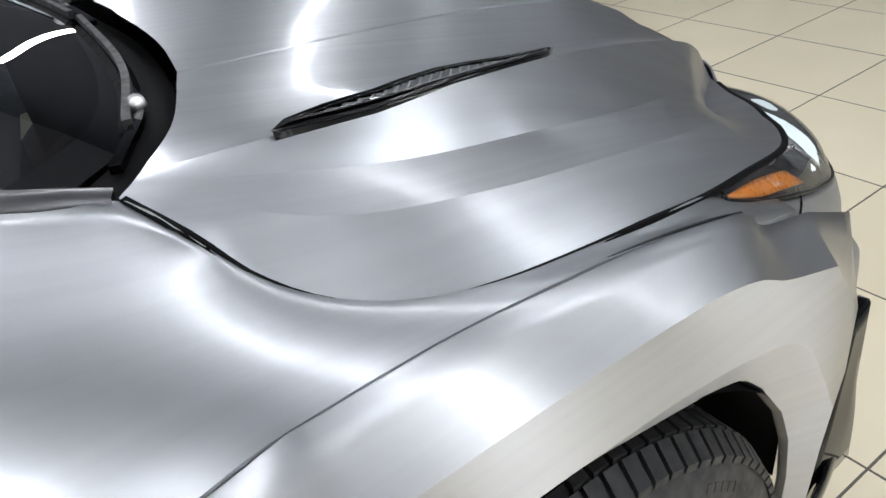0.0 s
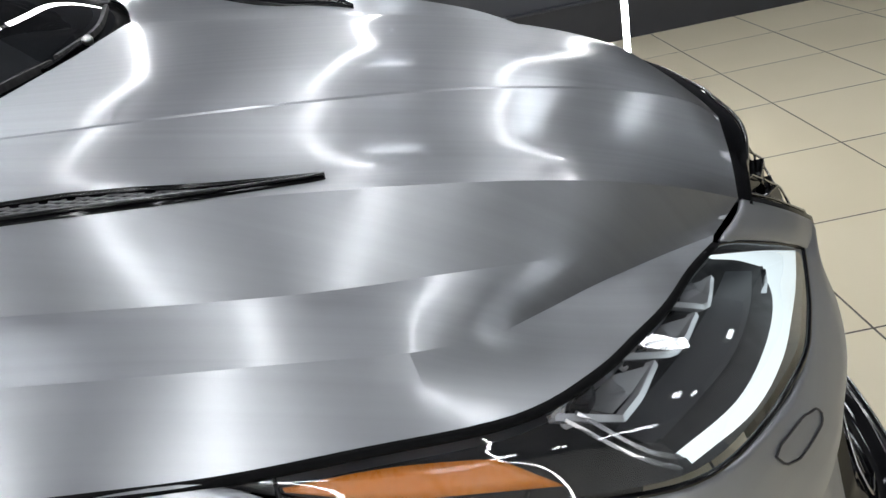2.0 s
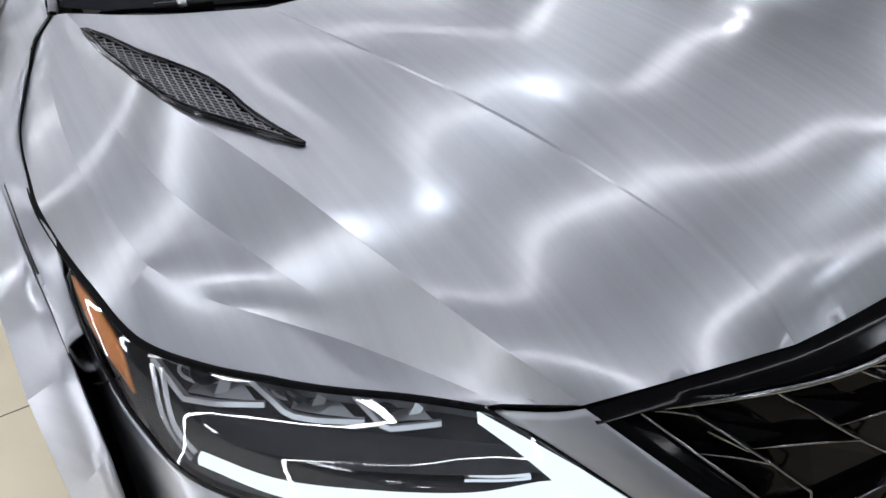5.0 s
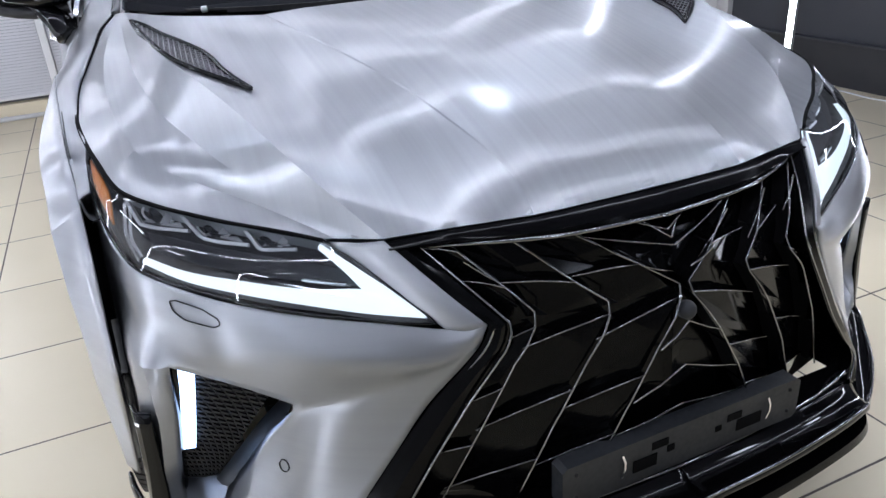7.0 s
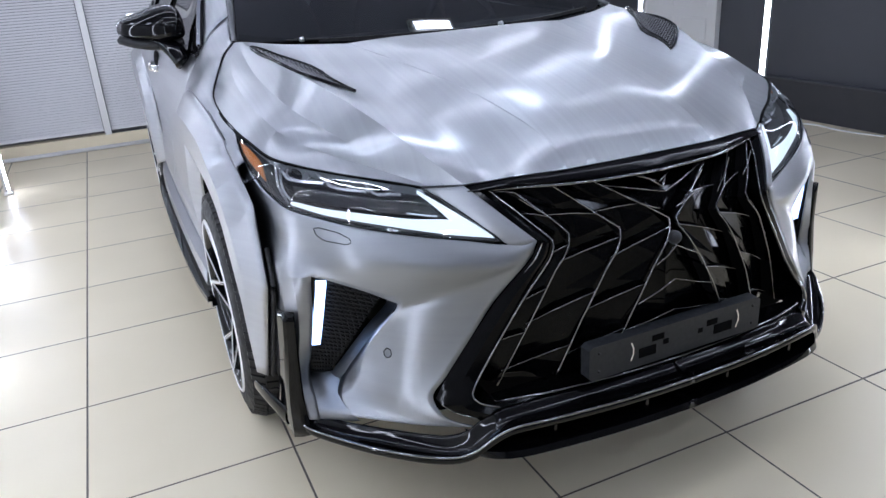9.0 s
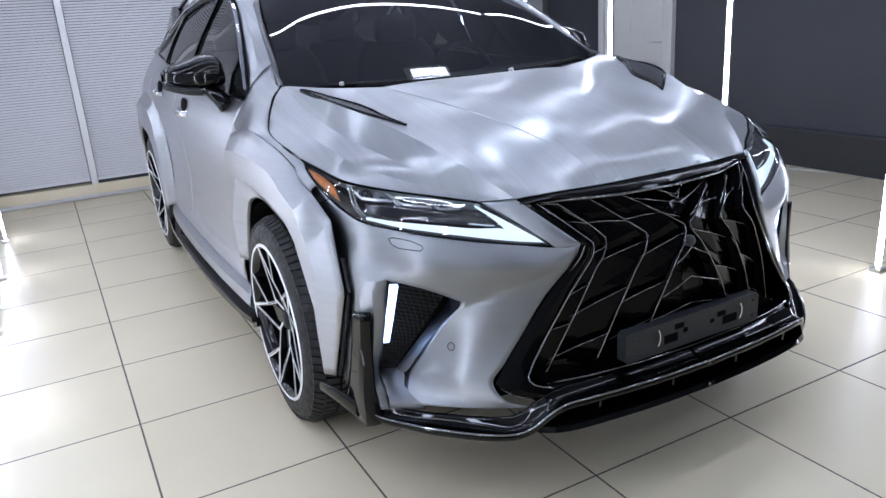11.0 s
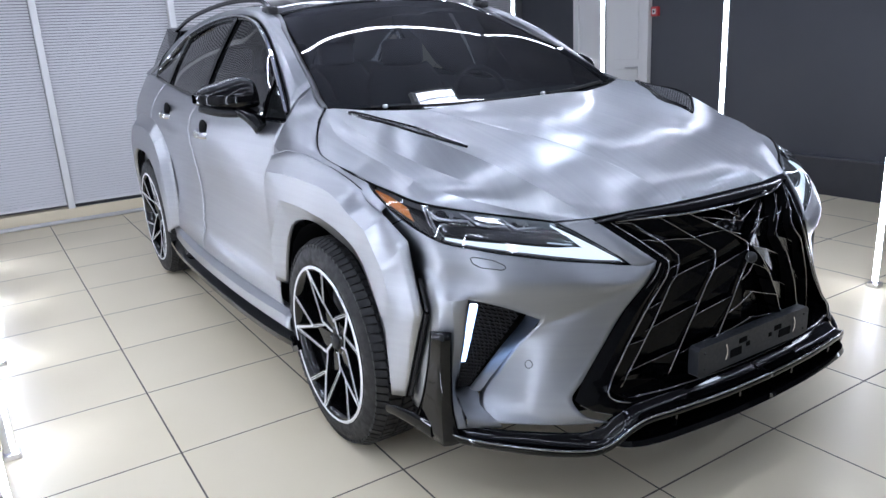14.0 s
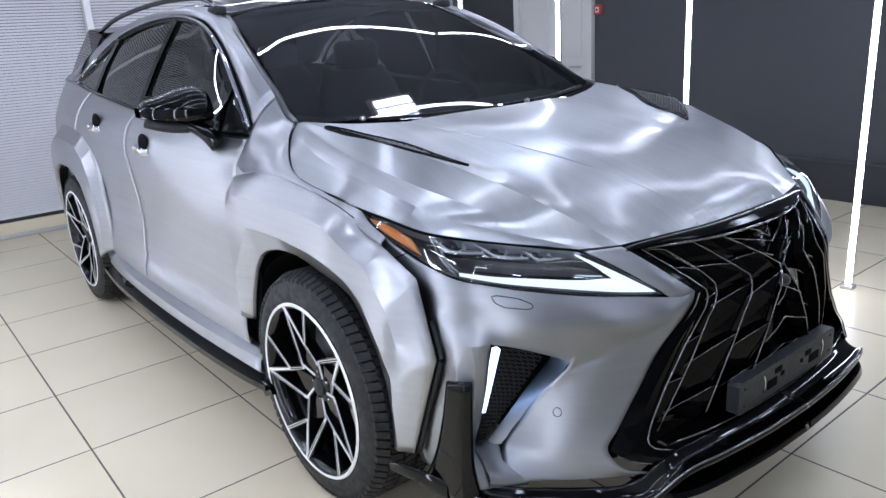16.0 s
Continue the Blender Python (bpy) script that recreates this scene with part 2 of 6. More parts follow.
def skin(name, rows, mat, parent, nu=24, nv=4, creases=(), sides=(1, -1), thick=0.004, label="", sharp=(), smooth=True):
    """A panel lofted over rows of points; at the rows named in creases it has a hard edge. One object for each side."""
    lines = [spline(r, nu) for r in rows]
    if sharp:
        a, b = sharp
        lines = [np.vstack([eased(r[:a + 1], 6)[:-1], spline(r[a:b + 1], 6 * (b - a))[:-1], eased(r[b:], 6)]) for r in rows]
    cuts = [0, *creases, len(rows) - 1]
    made = []
    for side in sides:
        bm = bmesh.new()
        for a, b in zip(cuts, cuts[1:]):
            sheet(bm, across(lines[a:b + 1], nv), side)
        bmesh.ops.remove_doubles(bm, verts=bm.verts[:], dist=1e-5)
        made.append(part(name, bm, mat, parent, label, smooth, thick))
        if creases:
            made[-1].data.set_sharp_from_angle(angle=radians(15 if sharp else 11))
    return made


def sweep(bm, path, section, up=(0, 0, 1), closed=False, side=1):
    """Carries a closed 2D section (across, up) along a path."""
    p = np.array(path, float)
    n = len(p)
    grid = []
    for k in range(n):
        if closed:
            d = p[(k + 1) % n] - p[k - 1]
        else:
            d = p[min(k + 1, n - 1)] - p[max(k - 1, 0)]
        d = d / np.linalg.norm(d)
        a = np.cross(d, up)
        a = a / (np.linalg.norm(a) + 1e-9)
        u = np.cross(a, d)
        grid.append([p[k] + a * s[0] + u * s[1] for s in section])
    if closed:
        grid.append(grid[0])
    vs = sheet(bm, grid, side, wrap=True)
    if not closed:
        for ring in (vs[0], vs[-1]):
            try:
                bm.faces.new(ring)
            except ValueError:
                pass


def ring(r, n=8):
    return [(r * math.cos(2 * math.pi * k / n), r * math.sin(2 * math.pi * k / n)) for k in range(n)]


def rect(w, h):
    return [(-w / 2, -h / 2), (w / 2, -h / 2), (w / 2, h / 2), (-w / 2, h / 2)]


def box(bm, lo, hi, bevel=0.0):
    m = Matrix.Translation([(a + b) / 2 for a, b in zip(lo, hi)]) @ Matrix.Diagonal((*[b - a for a, b in zip(lo, hi)], 1))
    vs = bmesh.ops.create_cube(bm, size=1, matrix=m)["verts"]
    if bevel:
        es = list({e for v in vs for e in v.link_edges})
        bmesh.ops.bevel(bm, geom=es, offset=bevel, segments=2, affect="EDGES", profile=0.5)


def lathe(bm, profile, n=48, center=(0, 0, 0)):
    """Turns (along, radius) pairs round the x axis."""
    grid = []
    for k in range(n):
        a = 2 * math.pi * k / n
        grid.append([(center[0] + s, center[1] + r * math.cos(a), center[2] + r * math.sin(a)) for s, r in profile])
    grid.append(grid[0])
    sheet(bm, grid)
    bmesh.ops.remove_doubles(bm, verts=bm.verts[:], dist=1e-6)


def prism(bm, polygon, shift):
    """A plate: a polygon of 3D points and its copy moved by shift."""
    a = [bm.verts.new(p) for p in polygon]
    b = [bm.verts.new(Vector(p) + Vector(shift)) for p in polygon]
    bm.faces.new(a)
    bm.faces.new(b[::-1])
    for k in range(len(a)):
        j = (k + 1) % len(a)
        bm.faces.new((a[j], a[k], b[k], b[j]))


def mirrored(points, side):
    return [(side * p[0], p[1], p[2]) for p in points]

# ---- the room ----
X0, X1, Y0, Y1, ZC = -3.6, 3.97, -5.2, 5.03, 3.0
PITCH, GX, GY = 0.602, -1.485, -0.882


def slab(name, lo, hi, mat, label, bevel=0.0, kind="structure", category=""):
    bm = bmesh.new()
    box(bm, lo, hi, bevel)
    return tagged(part(name, bm, mat, None, label, smooth=False), label, category or name.split("_")[0], kind=kind)


floor = slab("floor", (X0, Y0, -0.2), (X1, Y1, -0.0004), GROUT, "brown grout bed of the tiled workshop floor")
slab("ceiling", (X0, Y0, ZC), (X1, Y1, ZC + 0.2), CEIL, "plain grey painted workshop ceiling")
slab("wall_east", (X1, Y0, -0.2), (X1 + 0.2, Y1, ZC), DARK_WALL, "dark grey painted workshop wall")
slab("wall_west", (X0 - 0.2, Y0, -0.2), (X0, Y1, ZC), PALE_WALL, "white painted workshop wall")
slab("wall_south", (X0 - 0.2, Y0 - 0.2, -0.2), (X1 + 0.2, Y0, ZC), SHADE_WALL, "grey painted workshop wall")
slab("wall_north", (X0 - 0.2, Y1 + 0.12, -0.2), (X1 + 0.2, Y1 + 0.32, ZC), SHADE_WALL, "grey wall behind the window blinds")
slab("baseboard", (X1 - 0.05, Y0, -0.006), (X1, 2.9, 0.30), DARK_BASE, "dark grey plinth panel along the wall", 0.004)
slab("trim", (X1 - 0.065, Y0, 0.30), (X1, 2.9, 0.315), DARK_WALL, "thin grey ledge on the plinth panel", 0.003)

# glazed north side: tiled plinth, white posts, blinds between them
slab("plinth", (X0, Y1, -0.006), (X1, Y1 + 0.12, 0.118), TILE, "beige tiled plinth under the windows", 0.003)
bm = bmesh.new()
sweep(bm, [(X0, Y1 - .062, .019), (X1 - .07, Y1 - .062, .019)], ring(.019, 14))
tagged(part("trim", bm, WHITE), "white plastic pipe along the foot of the plinth", "trim", kind="structure")
for px in (-2.9, -1.7, -.5, .7, 1.9, 3.1):
    bm = bmesh.new()
    sweep(bm, [(px - .012, Y1 - .062, .0195), (px + .012, Y1 - .062, .0195)], ring(.023, 14))
    tagged(part("trim", bm, WHITE), "white clip round the pipe", "trim", kind="structure")
POSTS = [-1.275 + 1.128 * k for k in range(-2, 5)]
for k, px in enumerate(POSTS):
    bm = bmesh.new()
    box(bm, (px - 0.028, Y1 - 0.012, 0.118), (px + 0.028, Y1 + 0.07, ZC), 0.004)
    tagged(part(f"window_{k + 1}", bm, WHITE, smooth=False), "white painted window post between blinds", "window post", kind="structure")
slab("trim", (POSTS[2] + .028, Y1 + 0.03, 0.118), (X1, Y1 + 0.075, 0.142), PLATE, "dark bottom rail of the window frames", 0.003)


def blind(x0, x1):
    root = new("window_blind")
    root.location = ((x0 + x1) / 2, Y1 + 0.05, 0.150)
    w = (x1 - x0) / 2
    bm = bmesh.new()
    z = 0.02
    while z < 2.72:
        vs = [(-w, -0.010, z - 0.0102), (w, -0.010, z - 0.0102), (w, -0.003, z + 0.001), (-w, -0.003, z + 0.001), (-w, 0.008, z + 0.0098), (w, 0.008, z + 0.0098)]
        v = [bm.verts.new(q) for q in vs]
        bm.faces.new((v[0], v[1], v[2], v[3]))
        bm.faces.new((v[3], v[2], v[5], v[4]))
        z += 0.0242
    part("slats", bm, SLAT, root)
    bm = bmesh.new()
    box(bm, (-w, -0.014, 2.72), (w, 0.014, 2.76), 0.003)
    part("head_rail", bm, WHITE, root, smooth=False)
    bm = bmesh.new()
    box(bm, (-w, -0.012, -0.004), (w, 0.012, 0.010), 0.003)
    part("bottom_rail", bm, WHITE, root, smooth=False)
    for s in (-0.6, 0.6):
        bm = bmesh.new()
        sweep(bm, [(s * w, -0.013, 0), (s * w, -0.013, 2.72)], ring(0.0012, 5), up=(0, 1, 0))
        part("cord", bm, WHITE, root)
    return tagged(root, "closed grey aluminium venetian blind in the window", "blind", "window blinds")


edges = [X0 + 0.02, *POSTS, X1 - 0.02]
for a, b in zip(edges, edges[1:]):
    if b - a > 0.2:
        blind(a + 0.034, b - 0.034)


# panelled white door in the dark wall
def door(y0, y1, z1):
    root = new("door_1")
    root.location = (X1, (y0 + y1) / 2, 0)
    w = (y1 - y0) / 2
    bm = bmesh.new()
    box(bm, (-0.035, -w + 0.08, 0), (-0.004, w - 0.08, z1 - 0.08), 0.003)
    part("leaf", bm, WHITE, root, smooth=False)
    for n, (a, b) in enumerate(((0.12, 0.75), (0.85, 1.0), (1.1, 1.95), (2.05, 2.5))):
        for s in (-1, 1):
            bm = bmesh.new()
            box(bm, (-0.043, min(s * 0.05, s * (w - 0.14)), a), (-0.034, max(s * 0.05, s * (w - 0.14)), b), 0.006)
            part("panel", bm, WHITE, root, smooth=False)
    for a, b in (((-0.06, -w, 0), (0.0 - 0.003, -w + 0.078, z1)), ((-0.06, w - 0.078, 0), (-0.003, w, z1)), ((-0.06, -w + 0.078, z1 - 0.078), (-0.003, w - 0.078, z1))):
        bm = bmesh.new()
        box(bm, a, b, 0.004)
        part("frame", bm, WHITE, root, smooth=False)
    bm = bmesh.new()
    sweep(bm, [(-0.045, -w + 0.14, 1.02), (-0.09, -w + 0.14, 1.02), (-0.09, -w + 0.26, 1.02)], ring(0.009, 8))
    part("door_handle", bm, STEEL, root)
    return tagged(root, "white panelled door in the dark wall", "door", kind="structure")


door(2.985, 4.06, 2.75)


def alarm_box():
    root = new("fire_alarm")
    root.location = (X1, 2.93, 1.555)
    bm = bmesh.new()
    box(bm, (-0.04, -0.042, -0.045), (-0.001, 0.042, 0.045), 0.006)
    part("housing", bm, RED, root, smooth=False)
    bm = bmesh.new()
    box(bm, (-0.046, -0.022, -0.025), (-0.0395, 0.022, 0.025), 0.002)
    part("button_plate", bm, WHITE, root, smooth=False)
    bm = bmesh.new()
    box(bm, (-0.05, -0.010, -0.010), (-0.0455, 0.010, 0.010), 0.002)
    part("button", bm, MATT, root, smooth=False)
    return tagged(root, "small red fire alarm call point on the wall", "fire alarm")


alarm_box()


# light portals: tubes up both sides, bent over the car
def portal(y):
    root = new("light_arch")
    root.location = (0.0175, y, 0)
    r = 0.0145
    knots = [(-2.03, 0, 0.0), (-2.03, 0, 2.0), (-1.45, 0, 2.62), (1.45, 0, 2.62), (2.03, 0, 2.0), (2.03, 0, 0.0)]
    for a, b in zip(knots, knots[1:]):
        a, b = Vector(a), Vector(b)
        d = (b - a).normalized()
        bm = bmesh.new()
        inward = Vector((d.z, 0, -d.x))
        arc = [(math.cos(t), math.sin(t)) for t in np.linspace(-math.pi / 2, math.pi / 2, 9)]
        sheet(bm, [[p + inward * (r * c) + Vector((0, r * s, 0)) for c, s in arc] for p in (a + d * 0.03, b - d * 0.03)])
        part("light_tube", bm, TUBE, root)
        back = inward * (-0.0075)
        bm = bmesh.new()
        sweep(bm, [a + d * 0.004 + back, b - d * 0.004 + back], rect(0.036, 0.014), up=(0, 1, 0))
        part("channel", bm, STEEL, root, smooth=False)
    for x in (-2.03, 2.03):
        bm = bmesh.new()
        box(bm, (x - 0.03, -0.03, -0.0045), (x + 0.03, 0.03, 0.022), 0.004)
        part("foot", bm, STEEL, root, smooth=False)
    return tagged(root, "arch of glowing white light tubes over the car", "light arch", "light arches")


for k in range(-1, 5):
    portal(-0.334 + 1.031 * k)


def ceiling_lamp(x, y):
    root = new("ceiling_lamp")
    root.location = (x, y, ZC)
    bm = bmesh.new()
    box(bm, (-.19, -.19, -.07), (.19, .19, -.003), .004)
    part("housing", bm, WHITE, root, smooth=False)
    for k in range(3):
        bm = bmesh.new()
        box(bm, (-.16, -.16 + .11 * k, -.078), (.16, -.065 + .11 * k, -.0705), .002)
        part("lamp_panel", bm, PANEL, root, smooth=False)
    for k in range(2):
        bm = bmesh.new()
        box(bm, (-.165, -.061 + .11 * k, -.10), (.165, -.054 + .11 * k, -.071))
        part("louvre", bm, STEEL, root, smooth=False)
    return tagged(root, "square cold white ceiling lamp with louvres, from a set partly added for light", "ceiling lamp", "ceiling lamps")


# the first lamp mirrors in the windshield; most others are added to brighten floor and fenders
for x, y in ((.70, .80), (-2.3, -3.2), (0, -3.5), (2.3, -3.2), (-2.3, -2.0), (2.3, -2.0), (-2.3, -4.6), (0, -4.6), (2.3, -4.6), (-3.1, -.6), (-3.1, 1.0), (3.0, -.8)):
    ceiling_lamp(x, y)


def cable():
    bm = bmesh.new()
    pts = spline([(3.86, 1.2, 0.003), (3.8, 1.5, 0.003), (3.82, 1.75, 0.003), (3.75, 1.95, 0.003), (3.9, 2.2, 0.02)], 24)
    sweep(bm, pts, ring(0.006, 6))
    tagged(part("cable", bm, WHITE), "thin white cable lying along the wall", "cable")


cable()

# ---- the car: nose towards -y, front axle at y = 0 ----
from mathutils.bvhtree import BVHTree

car = new("car")
tagged(car, "silver brushed-metal wrapped luxury SUV with wide body kit on tiles", "car")

# hood: lines from the windscreen to the nose, from the middle outwards
HOOD = [
    [(0, .158, 1.168), (0, -.1, 1.142), (0, -.35, 1.102), (0, -.55, 1.056), (0, -.70, 1.005), (0, -.80, .955), (0, -.842, .92)],
    [(-.317, .172, 1.166), (-.245, -.13, 1.132), (-.21, -.37, 1.095), (-.185, -.56, 1.049), (-.17, -.70, 1.001), (-.163, -.795, .954), (-.163, -.837, .919)],
    [(-.416, .188, 1.160), (-.335, -.16, 1.110), (-.285, -.4, 1.070), (-.255, -.57, 1.031), (-.23, -.7, .990), (-.222, -.79, .950), (-.222, -.832, .918)],
    [(-.430, .195, 1.155), (-.352, -.16, 1.100), (-.302, -.4, 1.059), (-.271, -.57, 1.021), (-.244, -.7, .983), (-.233, -.785, .948), (-.230, -.829, .917)],
    [(-.606, .252, 1.171), (-.53, -.1, 1.096), (-.485, -.3, 1.058), (-.44, -.48, 1.020), (-.40, -.62, .976), (-.37, -.73, .935), (-.36, -.79, .911)],
    [(-.747, .320, 1.189), (-.730, .1, 1.164), (-.710, -.08, 1.143), (-.675, -.2, 1.118), (-.645, -.29, 1.094), (-.618, -.376, 1.070), (-.594, -.462, 1.045), (-.557, -.576, 1.004), (-.514, -.669, .957), (-.464, -.754, .903)],
    [(-.759, .330, 1.188), (-.765, .1, 1.120), (-.76, -.08, 1.085), (-.735, -.25, 1.045), (-.69, -.38, 1.008), (-.655, -.47, .978), (-.61, -.56, .942), (-.565, -.63, .912), (-.50, -.722, .899)],
    [(-.765, .338, 1.1865), (-.81, .2, 1.122), (-.826, .05, 1.088), (-.828, -.12, 1.060), (-.817, -.25, 1.034), (-.802, -.345, 1.010), (-.764, -.405, .983), (-.703, -.462, .956), (-.64, -.53, .934), (-.57, -.630, .911), (-.53, -.695, .897)],
    [(-.769, .343, 1.1855), (-.808, .312, 1.155), (-.833, .285, 1.118), (-.856, .245, 1.085), (-.88, .18, 1.055), (-.89, .10, 1.040), (-.894, 0, 1.028), (-.895, -.1, 1.019),
     (-.884, -.2, .999), (-.868, -.297, .984), (-.840, -.42, .962), (-.79, -.49, .948), (-.74, -.535, .936), (-.69, -.58, .926), (-.61, -.635, .910), (-.545, -.688, .897)],
]


def build_hood():
    lines = [np.array(spline(r, 60)) for r in HOOD]
    # the outer lines meet a corner above the headlight: 38 steps to it, 22 past it
    for k, y in ((5, -.30), (6, -.335), (8, -.36)):
        fine = np.array(spline(HOOD[k], 600))
        cut = int(np.argmin(abs(fine[:, 1] - y)))
        lines[k] = np.vstack([polyline(fine[:cut + 1], 38)[:-1], polyline(fine[cut:], 22)])
    fine = np.array(spline(HOOD[7], 600))
    cut = int(np.argmin(np.linalg.norm(fine - HOOD[7][5], axis=1)))
    lines[7] = .75 * np.vstack([spline(HOOD[7][:6], 38)[:-1], spline(HOOD[7][5:], 22)]) + .25 * np.vstack([polyline(fine[:cut + 1], 38)[:-1], polyline(fine[cut:], 22)])
    # past the corner the face flattens towards the nose
    flat = np.linspace(0, .6, 23)[:, None]
    lines[6][38:] = lines[6][38:] * (1 - flat) + (lines[5][38:] + lines[7][38:]) / 2 * flat
    lines[3] = lines[2] * .78 + lines[3] * .22
    bm = bmesh.new()
    groups = [(0, 2), (2, 3), (3, 5), (5, 6), (6, 7), (7, 8)]
    for a, b in groups:
        g = across(lines[a:b + 1], 6)
        for s in (1, -1):
            sheet(bm, g, s)
    # folded flange all round
    edge = np.array([*lines[-1]])
    for s in (1, -1):
        sheet(bm, [edge, edge + np.array([0.012, 0, -0.03])], s)
        nose = np.array([l[-1] for l in lines])
        sheet(bm, [nose, nose + np.array([0, 0.02, -0.02])], s)
    bmesh.ops.remove_doubles(bm, verts=bm.verts[:], dist=1e-5)
    ob = part("hood", bm, WRAP, car, "brushed silver hood with sharp raised creases")
    tree_bm = bmesh.new()
    tree_bm.from_mesh(ob.data)
    return ob, BVHTree.FromBMesh(tree_bm)


hood, hood_tree = build_hood()


def on_hood(x, y, lift=0.0):
    hit = hood_tree.ray_cast(Vector((x, y, 2)), Vector((0, 0, -1)))
    return (x, y, hit[0].z + lift) if hit[0] else (x, y, 1.1 + lift)


def crease_edges(ob, degrees=24):
    ob.data.set_sharp_from_angle(angle=radians(degrees))


crease_edges(hood, 9)

# near-black strip that stands for the shade in the gap between hood and fender
for s in (1, -1):
    bm = bmesh.new()
    sweep(bm, [(s * (x - .0030), y - .001, z - .0015) for x, y, z in spline(HOOD[-1], 70)], rect(.0085, .004))
    part("hood_gap_shade", bm, DEEP, car, "near-black strip for the shade in the hood's gap")


# hood vents: a black frame and a mesh of small bars
def hood_vent(side):
    outline = [(-.742, .205), (-.734, .10), (-.724, .02), (-.713, -.06), (-.700, -.112), (-.684, -.157), (-.662, -.19), (-.607, -.243), (-.552, -.287), (-.566, -.249), (-.576, -.222), (-.590, -.168), (-.597, -.106), (-.612, -.05), (-.638, 0), (-.680, .07), (-.708, .14)]
    loop = polyline([(x, y, 0) for x, y in outline + outline[:1]], 60)[:-1]
    bm = bmesh.new()
    across_vent = lambda x, y: max(0.0, (x + .735) * .921 + (y - .144) * .391)

    def on_vent(x, y, lift):
        return on_hood(x, y, lift + .20 * across_vent(x, y))

    base = [on_vent(p[0], p[1], 0.0035) for p in loop]
    WIND = 1 if sum(p[0] * q[1] - q[0] * p[1] for p, q in zip(base, base[1:] + base[:1])) > 0 else -1
    rim = [[(side * p[0], p[1], on_hood(p[0], p[1])[2] - 0.002) for p in base], [(side * p[0], p[1], p[2] + 0.003) for p in base]]
    inner = []
    for k, p in enumerate(base):
        q, r = np.array(base[k - 1][:2]), np.array(base[(k + 1) % len(base)][:2])
        d = (r - q) / np.linalg.norm(r - q)
        rim_width = .008 * min(1.0, .12 + min(math.dist(p[:2], outline[0]), math.dist(p[:2], outline[8])) / .07)
        inner.append(on_vent(p[0] - d[1] * rim_width * WIND, p[1] + d[0] * rim_width * WIND, 0.0055))
    rim.append([(side * p[0], p[1], p[2]) for p in inner])
    rim.append([(side * p[0], p[1], p[2] - 0.006) for p in inner])
    sheet(bm, rim, 1, wrap=True)
    vent = part("hood_vent", bm, GLOSS, car, "gloss black hood vent with honeycomb mesh")
    # near-black sheet close under the mesh, in place of the vent's shaded depth
    bm = bmesh.new()
    f = bm.faces.new([bm.verts.new((side * p[0], p[1], p[2] - 0.0005)) for p in [on_vent(q[0], q[1], 0.001) for q in inner]])
    bmesh.ops.triangulate(bm, faces=[f])
    part("vent_floor", bm, DEEP, vent, smooth=False)
    bm = bmesh.new()
    poly = [(p[0], p[1]) for p in inner]

    def inside(x, y):
        n, hit = len(poly), False
        for k in range(n):
            (xa, ya), (xb, yb) = poly[k - 1], poly[k]
            if (ya > y) != (yb > y) and x < (xb - xa) * (y - ya) / (yb - ya) + xa:
                hit = not hit
        return hit

    for way in ((0.80, -0.60), (-0.08, -1.0)):
        u = np.array(way) / np.linalg.norm(way)
        v = np.array((-u[1], u[0]))
        for k in range(-46, 47):
            run = []
            for s in np.linspace(-.3, .3, 121):
                x, y = np.array((-.65, -.06)) + u * s + v * (k * .0105)
                if inside(x, y):
                    run.append(on_vent(x, y, 0.0044))
                elif len(run) > 1:
                    break
            if len(run) > 2:
                sweep(bm, [(side * q[0], q[1], q[2]) for q in run], rect(.0019, 0.0015))
    tagged(part("vent_mesh", bm, MESH, vent, smooth=False), kind="stuff")
    bm = bmesh.new()
    sweep(bm, [(side * p[0], p[1], p[2] + .003) for p in base], ring(.0016, 6), closed=True)
    part("vent_rim", bm, GLOSS, vent)
    bm = bmesh.new()
    sweep(bm, [(side * p[0], p[1], p[2] + .001) for p in inner], ring(.0016, 6), closed=True)
    part("vent_rim", bm, GLOSS, vent)


for s in (1, -1):
    hood_vent(s)

# fender strip between hood and flare, with the shoulder in front of the door
EDGE = [(-.812, .312, 1.154), (-.837, .285, 1.117), (-.860, .245, 1.084), (-.884, .18, 1.054), (-.894, .10, 1.039), (-.898, 0, 1.027), (-.899, -.1, 1.018), (-.888, -.2, .998), (-.8945, -.25, .969), (-.8955, -.33, .940)]
SEAM = [(-.940, .42, 1.040), (-.939, .345, 1.053), (-.938, .27, 1.056), (-.935, .18, 1.0535), (-.933, .09, 1.045), (-.930, -.01, 1.031), (-.927, -.11, 1.010), (-.923, -.215, .980), (-.920, -.256, .953), (-.917, -.335, .932)]
SHUT = [(-.772, .386, 1.1935), (-.822, .432, 1.166), (-.872, .476, 1.127), (-.925, .499, 1.050), (-.932, .500, 1.00), (-.9455, .500, .88), (-.954, .500, .55)]


def strip(k, lift):
    """A line of the fender between the hood's edge and the flare's seam, a little domed."""
    return [tuple(np.array(a) * (1 - k) + np.array(b) * k + np.array([-.4, 0, 1]) * lift * np.linalg.norm(np.array(a) - np.array(b))) for a, b in zip(EDGE, SEAM)]


